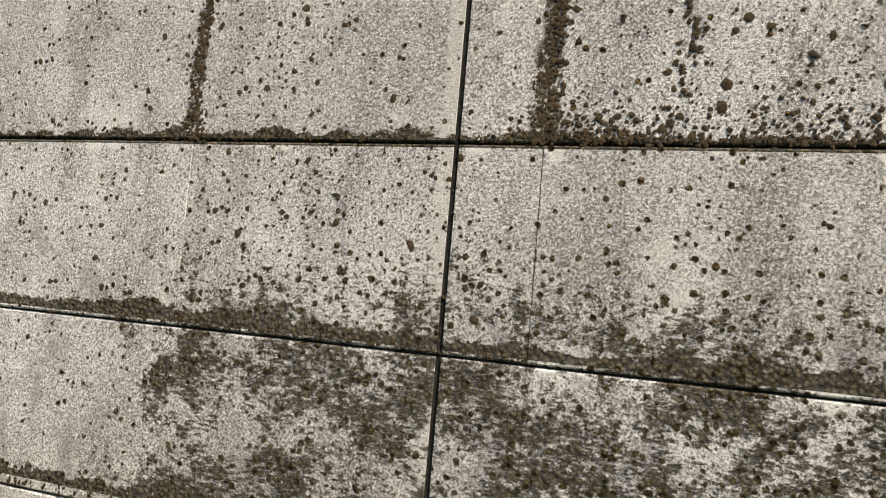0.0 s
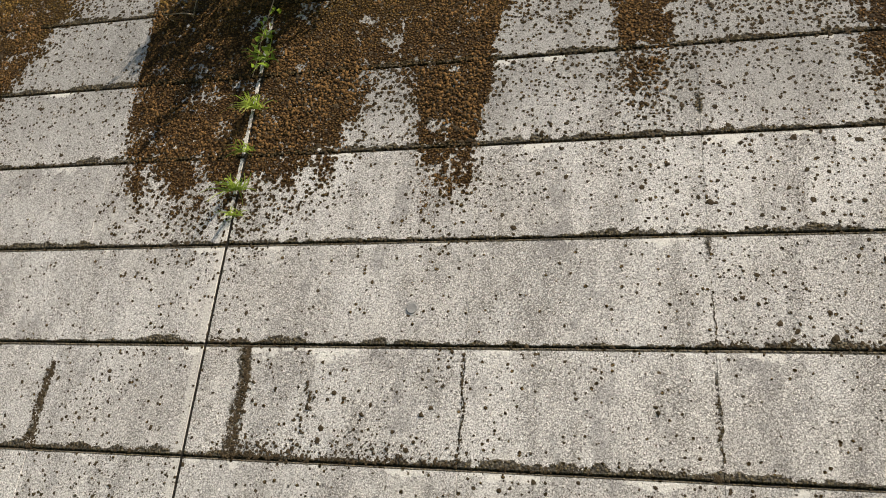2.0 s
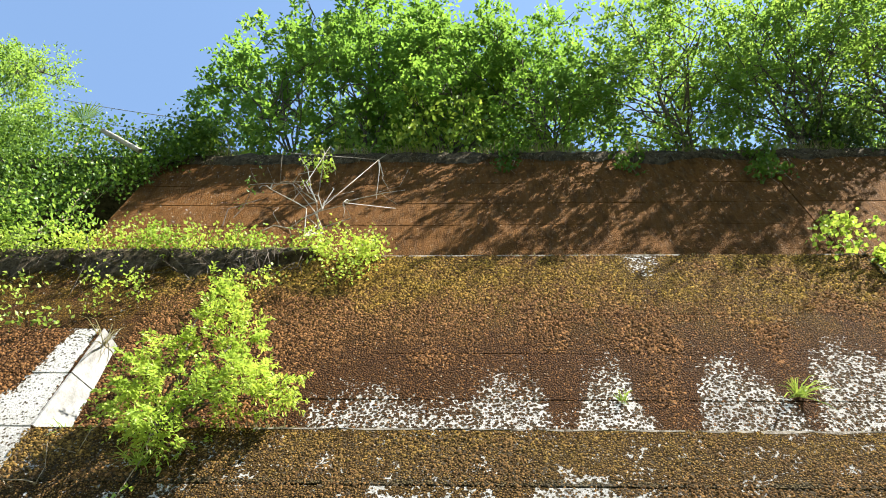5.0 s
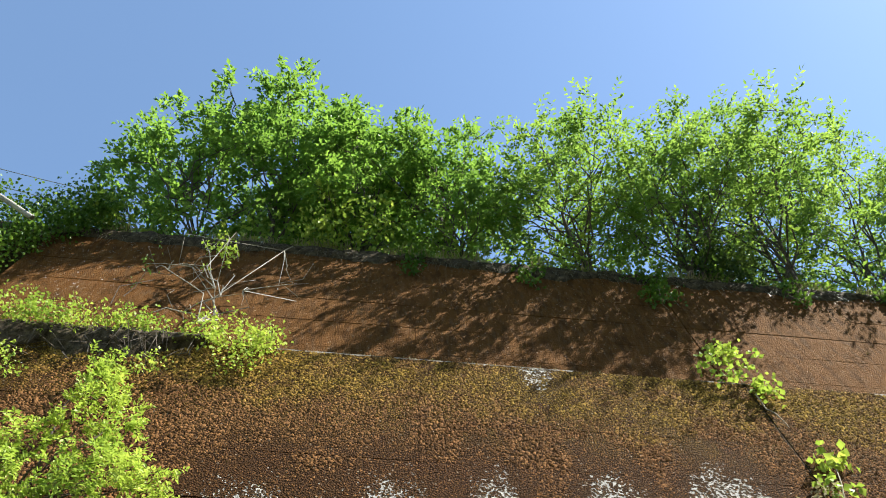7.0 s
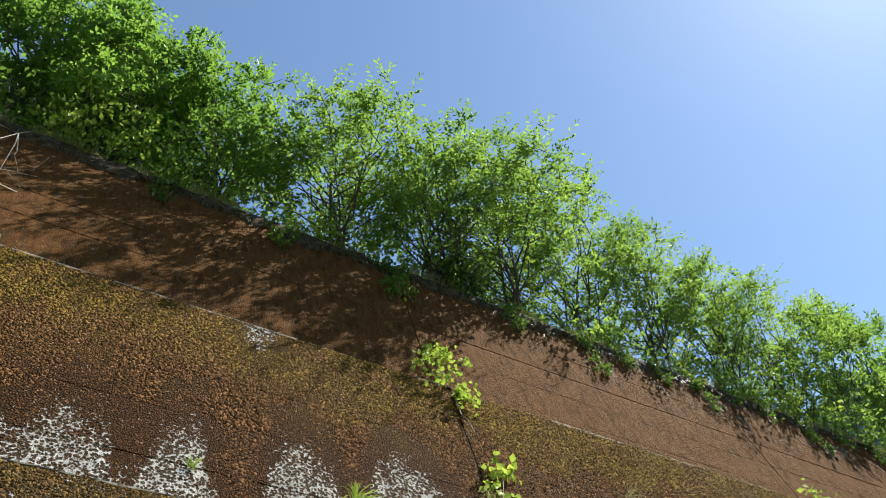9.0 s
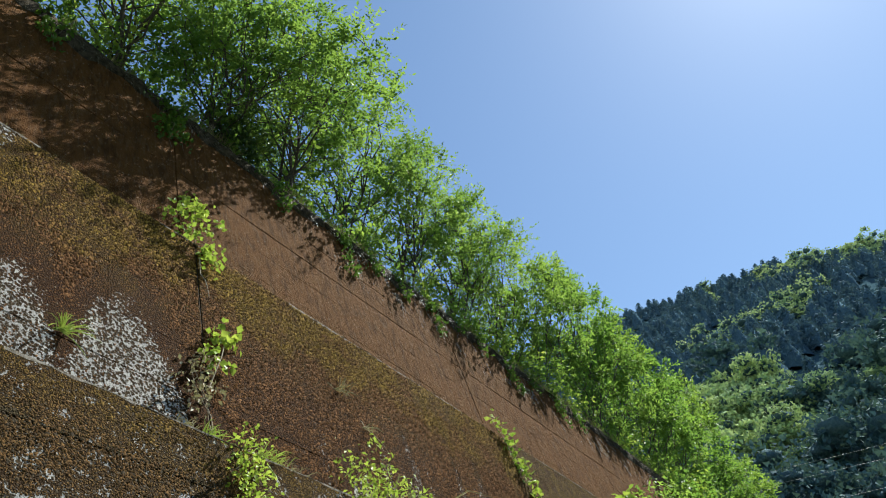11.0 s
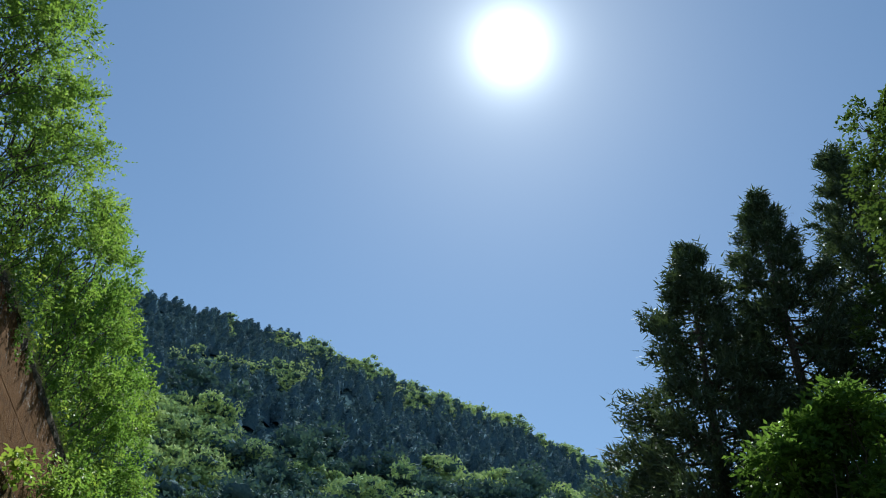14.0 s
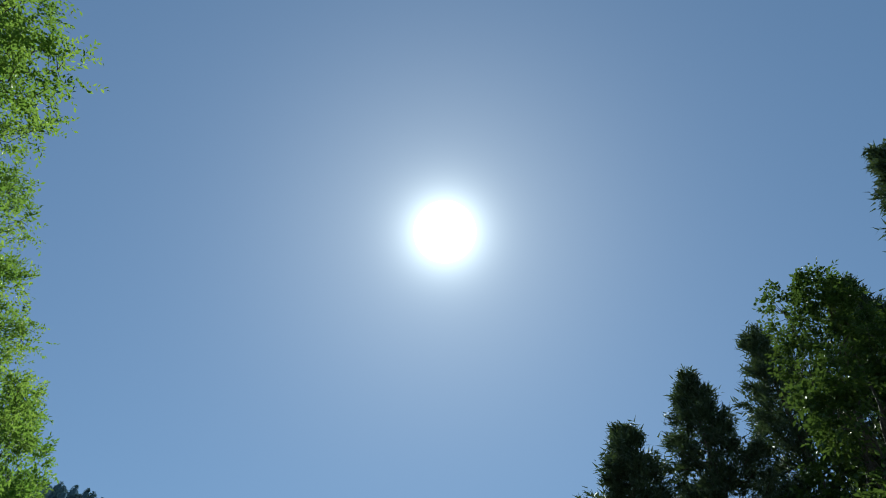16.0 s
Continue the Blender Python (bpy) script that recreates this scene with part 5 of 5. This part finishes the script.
fringe("edge_green", D3, TOP3 + 0.15, -6, 34, 1800, 0.35, GRASS, "green grass along the top of the wall")
fringe("ledge_straw", D2, LEDGE2, -2, 24, 900, 0.10, STRAW, "short dry grass along the upper ledge")
fringe("ledge_moss", D1, LEDGE1, -4.8, 8, 500, 0.06, STRAW, "short dry grass along the lower ledge")

# ---- moss cushions ----
def cushions(name, d, xs, zs, rs, hs, material, label, seed):
    """Low lumps of moss on a tier's face, six-sided and uneven."""
    rg = np.random.default_rng(seed)
    n = len(xs)
    c = np.stack([xs, front(d, zs) + 0.002, zs], axis=1)
    ux, uz = np.array([1.0, 0, 0]), np.array([0, math.sin(BETA), math.cos(BETA)])
    un = np.array([0, -math.cos(BETA), math.sin(BETA)])
    a = np.arange(6) * math.pi / 3 + rg.uniform(0, 1, (n, 1))
    w = rs[:, None] * rg.uniform(0.5, 1.45, (n, 6))
    ring = c[:, None] + (np.cos(a) * w)[..., None] * ux + (np.sin(a) * w)[..., None] * uz
    tip = c + un * hs[:, None] + ux * (rs * rg.uniform(-0.4, 0.4, n))[:, None] + uz * (rs * rg.uniform(-0.4, 0.4, n))[:, None]
    v = np.concatenate([ring, tip[:, None]], axis=1).reshape(-1, 3)
    k = np.arange(6)
    f = (np.stack([k, (k + 1) % 6, np.full(6, 6)], axis=1)[None] + (np.arange(n) * 7)[:, None, None]).reshape(-1, 3)
    ob = arrays(name, v, f, material, None, label)
    ob.data.polygons.foreach_set("use_smooth", [True] * len(f))
    return tagged(ob, category="moss", kind="stuff")


MX, MZ = [p[0] for p in MOSS1], [p[1] for p in MOSS1]
BX, BZ = [p[0] for p in BARE2], [p[1] for p in BARE2]


def grid_spots(x0, x1, z0, z1, step, seed):
    rg = np.random.default_rng(seed)
    gx_, gz_ = np.meshgrid(np.arange(x0, x1, step), np.arange(z0, z1, step * 0.87))
    gx_[1::2] += step / 2
    xs, zs = gx_.ravel(), gz_.ravel()
    return xs + rg.normal(size=len(xs)) * step * 0.27, zs + rg.normal(size=len(zs)) * step * 0.27, rg.uniform(size=len(xs))


def wave(xs, zs, k, seed):
    return np.array([noise.noise((x * k, z * k, seed)) for x, z in zip(xs, zs)])


def soft(t, lo, hi):
    t = np.clip((t - lo) / (hi - lo), 0, 1)
    return t * t * (3 - 2 * t)


# scattered dots on the bare lower tier
xs, zs, u = grid_spots(-8.5, 8.0, 0.25, 6.1, 0.048, 8)
t = zs - np.interp(xs, MX, MZ)
cl = 0.5 + 0.5 * wave(xs, zs, 1.1, 0)
g = 0.62 * cl ** 4 + 0.14 * np.maximum(0, wave(xs, zs, 3.0, 5)) + 0.05 + 0.20 * soft(t, -1.3, -0.1) + 0.12 * soft(zs, 2.4, 3.8) + 0.30 * soft(zs, 3.8, 4.8)
above = np.min(np.where(zs[:, None] >= np.array(LIFTS1), zs[:, None] - np.array(LIFTS1), 9.0), axis=1)
g += 0.34 * soft(0.24 - above, 0.0, 0.22) * soft(wave(xs, zs, 0.9, 41), -0.15, 0.35)
keep = u < g * 1.6
xs, zs, u = xs[keep], zs[keep], u[keep]
rd = 0.0045 + 0.028 * np.random.default_rng(18).beta(1.0, 3.6, len(xs))
cushions("moss_cushions", D1, xs, zs, rd, rd * 0.36, MOSS, "small dark cushions of moss on the concrete", 8)

# moss that follows the panel seams, the lift joints and a few colonies
rg = np.random.default_rng(28)
sx, sz, sr = [], [], []
for xc, w, z0, z1, n in ((-4.87, 0.026, 1.0, 1.72, 420), (-3.03, 0.034, 1.0, 1.88, 620), (-2.45, 0.022, 1.2, 1.6, 50), (-1.21, 0.008, 1.0, 1.85, 60), (0.61, 0.010, 1.0, 1.75, 90)):
    h = rg.uniform(0, 1, n)
    sx.append(xc + 0.02 * np.sin(h * 7.0 + xc) + rg.normal(0, 1, n) * w * (1.15 - 0.7 * h))
    sz.append(z0 + h * (z1 - z0))
    sr.append(rg.uniform(0.005, 0.015, n))
for xc, zc, wx, wz, n in ((-4.28, 1.60, 0.14, 0.13, 60), (-4.2, 0.78, 0.30, 0.11, 70), (-2.75, 1.06, 0.22, 0.04, 160), (-4.9, 2.2, 0.4, 0.15, 50), (-3.3, 0.75, 0.08, 0.12, 24), (-1.9, 1.08, 0.40, 0.06, 220)):
    sx.append(rg.normal(xc, wx, n))
    sz.append(rg.normal(zc, wz, n))
    sr.append(0.004 + 0.016 * rg.beta(1.0, 3.2, n))
for zl in LIFTS1[1:5]:
    jx = rg.uniform(-8.0, 4.0, 1500)
    jh = 0.012 + 0.07 * rg.beta(1.0, 3.0, len(jx))
    near = rg.uniform(0, 1, len(jx)) < 0.25 + 0.75 * soft(wave(jx, jx * 0 + zl, 1.4, 33), -0.2, 0.3)
    sx.append(jx[near])
    sz.append(zl + jh[near])
    sr.append(rg.uniform(0.005, 0.014, near.sum()))
fine_x = rg.uniform(-7.0, 2.0, 5000)
fine_z = rg.uniform(0.3, 3.2, 5000)
sx.append(fine_x)
sz.append(fine_z)
sr.append(rg.uniform(0.0025, 0.0065, 5000))
sx, sz, sr = np.concatenate(sx), np.concatenate(sz), np.concatenate(sr)
cushions("seam_moss", D1, sx, sz, sr, sr * 0.45, MOSS, "dark moss growing along the seams of the concrete", 29)


def thick_moss(name, d, spots, cover, label, seed, size=1.0):
    """A crust of brown cushions standing shoulder to shoulder, thinning out at its edges."""
    xs, zs, u = spots
    keep = u < cover
    xs, zs, cv = xs[keep], zs[keep], cover[keep]
    rg = np.random.default_rng(seed)
    r = size * (0.008 + 0.011 * cv) * rg.uniform(0.55, 1.5, len(xs))
    cushions(name, d, xs, zs, r, r * rg.uniform(0.5, 1.0, len(xs)), CRUST, label, seed)


sp = grid_spots(-8.5, 8.0, 3.0, LEDGE1 - 0.03, 0.032, 12)
t = sp[1] + 0.55 * wave(sp[0], sp[1], 1.6, 2) + 0.35 * wave(sp[0], sp[1], 5.0, 6) - np.interp(sp[0], MX, MZ)
thin_spot = 0.35 * soft(0.75 - np.abs(sp[0] + 2.55), 0.0, 0.3) * soft(0.8 - np.abs(sp[1] - 5.1), 0.0, 0.4)
thick_moss("lower_moss_crust", D1, sp, soft(t, -0.6, 0.45) * (1 - 0.88 * soft(0.045 - np.abs(sp[0] + 3.455), 0.0, 0.02) * soft(wave(sp[0], sp[1], 3.0, 51), -0.5, 0.0)) * (0.92 - 0.85 * soft(thin_spot + wave(sp[0], sp[1], 2.2, 11) + 0.5 * wave(sp[0], sp[1], 7.0, 12), 0.0, 0.45)), "crust of olive-brown moss on the lower tier", 13, 0.8)
sp = grid_spots(-8.5, BLOCK_X - 0.05, LEDGE1, BLOCK_TOP, 0.036, 14)
t = sp[1] + 0.5 * wave(sp[0], sp[1], 1.6, 2) + 0.3 * wave(sp[0], sp[1], 5.0, 6) - np.interp(sp[0], MX, MZ)
thick_moss("block_moss_crust", D1, sp, soft(t, -0.6, 0.3), "crust of brown moss on the raised block", 15)
sp = grid_spots(BLOCK_X + 0.15, 15.5, LEDGE1 + 0.02, LEDGE2 - 0.02, 0.036, 16)
t = sp[1] + 0.7 * wave(sp[0], sp[1], 1.5, 3) + 0.5 * wave(sp[0], sp[1], 4.5, 9) - np.interp(sp[0], BX, BZ)
streaks = soft(wave(sp[0], sp[1] * 0.05, 2.3, 21) - 0.10 * (sp[1] - LEDGE1) + 0.25 * wave(sp[0], sp[1], 4.0, 22), -0.12, 0.12) * soft(sp[0], 7.5, 9.0)
spill = soft(0.55 - np.abs(sp[0] - 2.42) + 0.25 * wave(sp[0], sp[1], 3.0, 23), 0.1, 0.5) * soft(sp[1], 8.6, 9.9)
thick_moss("middle_moss_crust", D2, sp, (np.abs(sp[0] - JOINTS[1]) > 0.035) * (0.30 + 0.70 * soft(t, -0.25, 0.75)) * (1 - 0.6 * streaks) * (1 - 0.75 * spill), "crust of red-brown moss on the middle tier", 17)

# ---- pieces of the wall ----
panels(wall_lower, D1, LIFTS1 + [LEDGE1], BLOCK_X, STEP_X, JOINTS)
panels(wall_block, D1, LIFTS1 + [LEDGE1, 7.06, BLOCK_TOP], -12.0, BLOCK_X)
panels(wall_step, D1, LIFTS1[:-1] + [STEP_TOP], STEP_X, BUTT_X, JOINTS)
panels(wall_buttress, BUTT_D, LIFTS1 + [6.25, 7.1, 7.95, BUTT_TOP], BUTT_X, 25.0)
panels(wall_middle, D2, [5.0, 6.05, 6.93], -12.0, 27.0, JOINTS)
panels(wall_middle, D2, [6.93, 7.80, 8.67, 9.55, LEDGE2], -12.0, 27.0, JOINTS, 0.002)
panels(wall_upper, D3, [9.2, 10.08, 10.95, 11.83], -6.9, 27.0, (5.85, 15.5), 0.002)
panels(wall_upper, D3, [11.83, 12.70, 13.58], -6.9, 27.0, (5.85, 15.5), 0.007)
panels(wall_upper, D3, [13.58, 14.46, TOP3], -6.9, 27.0, (5.85, 15.5), 0.002)


def coping(wall, d, z, x0, x1, seed):
    """The worn pale lip along a ledge, in uneven broken lengths."""
    rg = np.random.default_rng(seed)
    x = x0
    while x < x1 - 0.3:
        L = rg.uniform(0.5, 1.9)
        b = min(x + L, x1)
        if rg.uniform() < 0.72:
            h, t = rg.uniform(0.012, 0.035), 0.006
            n = 6
            v, f = [], []
            for i in range(n + 1):
                xx = x + (b - x) * i / n
                low = z - h * rg.uniform(0.2, 1.9)
                v += [(xx, front(d, low) - t * 0.3, low), (xx, front(d, z) - t, z - 0.004), (xx, front(d, z) + 0.02, z + 0.006), (xx, front(d, z) + 0.12, z + 0.006)]
            for i in range(n):
                for k in range(3):
                    f.append((i * 4 + k, i * 4 + 4 + k, i * 4 + 5 + k, i * 4 + 1 + k))
            link("coping", v, f, COPING, wall)
        x = b + rg.uniform(0, 0.15)


def filler(wall, d, x, z0, z1):
    """The dark strip of board left in an expansion joint."""
    v = [(x + sx * 0.0118, front(d, z) + y, z) for z in (z0, z1) for sx, y in ((-1, 0.006), (1, 0.012), (1, 0.05), (-1, 0.05))]
    link("joint_filler", v, [(0, 1, 5, 4), (1, 2, 6, 5), (2, 3, 7, 6), (3, 0, 4, 7), (0, 3, 2, 1), (4, 5, 6, 7)], BITUMEN, wall)


filler(wall_lower, D1, -3.43, FOOT + 0.05, LEDGE1 - 0.02)
filler(wall_lower, D1, 5.85, FOOT + 0.05, LEDGE1 - 0.02)
filler(wall_middle, D2, 5.85, 6.0, LEDGE2 - 0.02)
filler(wall_middle, D2, 15.65, 6.0, LEDGE2 - 0.02)
coping(wall_lower, D1, LEDGE1, BLOCK_X + 1.2, STEP_X, 1)
coping(wall_step, D1, STEP_TOP, 9.0, BUTT_X, 2)
coping(wall_middle, D2, LEDGE2, -1.8, 26.0, 3)


def far_facing(wall, d, lifts, x0, x1):
    """The panels too far off to tell apart, as one mesh."""
    v, f = [], []
    x = x0
    while x < x1 - 0.01:
        b = min(x + 1.82, x1)
        for z0, z1 in zip(lifts, lifts[1:]):
            me = panel_mesh(b - x, (z1 - z0) / math.cos(BETA))
            m = Matrix.Translation(((x + b) / 2, front(d, (z0 + z1) / 2), (z0 + z1) / 2)) @ LEAN
            k = len(v)
            v += [m @ p.co for p in me.vertices]
            f += [tuple(k + i for i in p.vertices) for p in me.polygons]
        x = b
    tagged(link("far_panels", v, f, MOSSY, wall), kind="stuff")


far_facing(wall_far, D1, LIFTS1 + [6.25, 7.1, 7.95, 8.7, 9.4], 25.0, RIGHT)
far_facing(wall_middle, D2, [8.67, 9.55, LEDGE2], 27.0, RIGHT)
far_facing(wall_upper, D3, [9.2, 10.08, 10.95, 11.83, 12.70, 13.58, 14.46, TOP3], 27.0, RIGHT)
# the end faces of the steps
def end_face(wall, d, x, z0, z1, depth, material=None, splay0=0.0, splay1=0.0):
    """A slab over the end of a tier; its back edge may be splayed along the wall."""
    s = 0.012 if wall is not wall_buttress else -0.012
    y0, y1 = front(d, z0) + 0.001, front(d, z1) + 0.001
    v = [(x + s, y0, z0), (x + s + splay0, y0 + depth, z0), (x + s + splay1, y1 + depth, z1), (x + s, y1, z1),
         (x - s, y0, z0), (x - s, y0 + depth, z0), (x - s, y1 + depth, z1), (x - s, y1, z1)]
    link("end_panel", v, [(0, 1, 2, 3), (7, 6, 5, 4), (0, 3, 7, 4), (3, 2, 6, 7), (1, 0, 4, 5), (2, 1, 5, 6)], material or END, wall)


end_face(wall_block, D1, BLOCK_X, LEDGE1 + 0.01, 7.05, 0.37, PALE_END, 0.20, 0.14)
end_face(wall_block, D1, BLOCK_X, 7.07, BLOCK_TOP - 0.005, 0.37, PALE_END, 0.14, 0.05)
end_face(wall_lower, D1, STEP_X, STEP_TOP + 0.01, LEDGE1 - 0.005, 0.5)
# the end turned from the sun, its shade painted on
end_face(wall_buttress, BUTT_D, BUTT_X, STEP_TOP + 0.01, BUTT_TOP - 0.005, 0.62, SHADED_END)

# a filled form-tie hole with its pale ring
tie = bmesh.new()
mt = Matrix.Translation((-1.67, front(D1, 2.19) - 0.003, 2.19)) @ LEAN @ Matrix.Rotation(radians(90), 4, "X")
bmesh.ops.create_cone(tie, cap_ends=True, segments=20, radius1=0.048, radius2=0.042, depth=0.012, matrix=mt)
tie_ob = part("tie_hole_plug", tie, PALE_END, wall_lower, "round grey mortar plug in the concrete")
rim = bmesh.new()
bmesh.ops.create_circle(rim, segments=20, radius=0.060, matrix=mt)
bmesh.ops.create_circle(rim, segments=20, radius=0.049, matrix=mt)
bmesh.ops.bridge_loops(rim, edges=rim.edges[:])
bmesh.ops.solidify(rim, geom=rim.faces[:], thickness=0.006)
part("rim", rim, END, tie_ob)
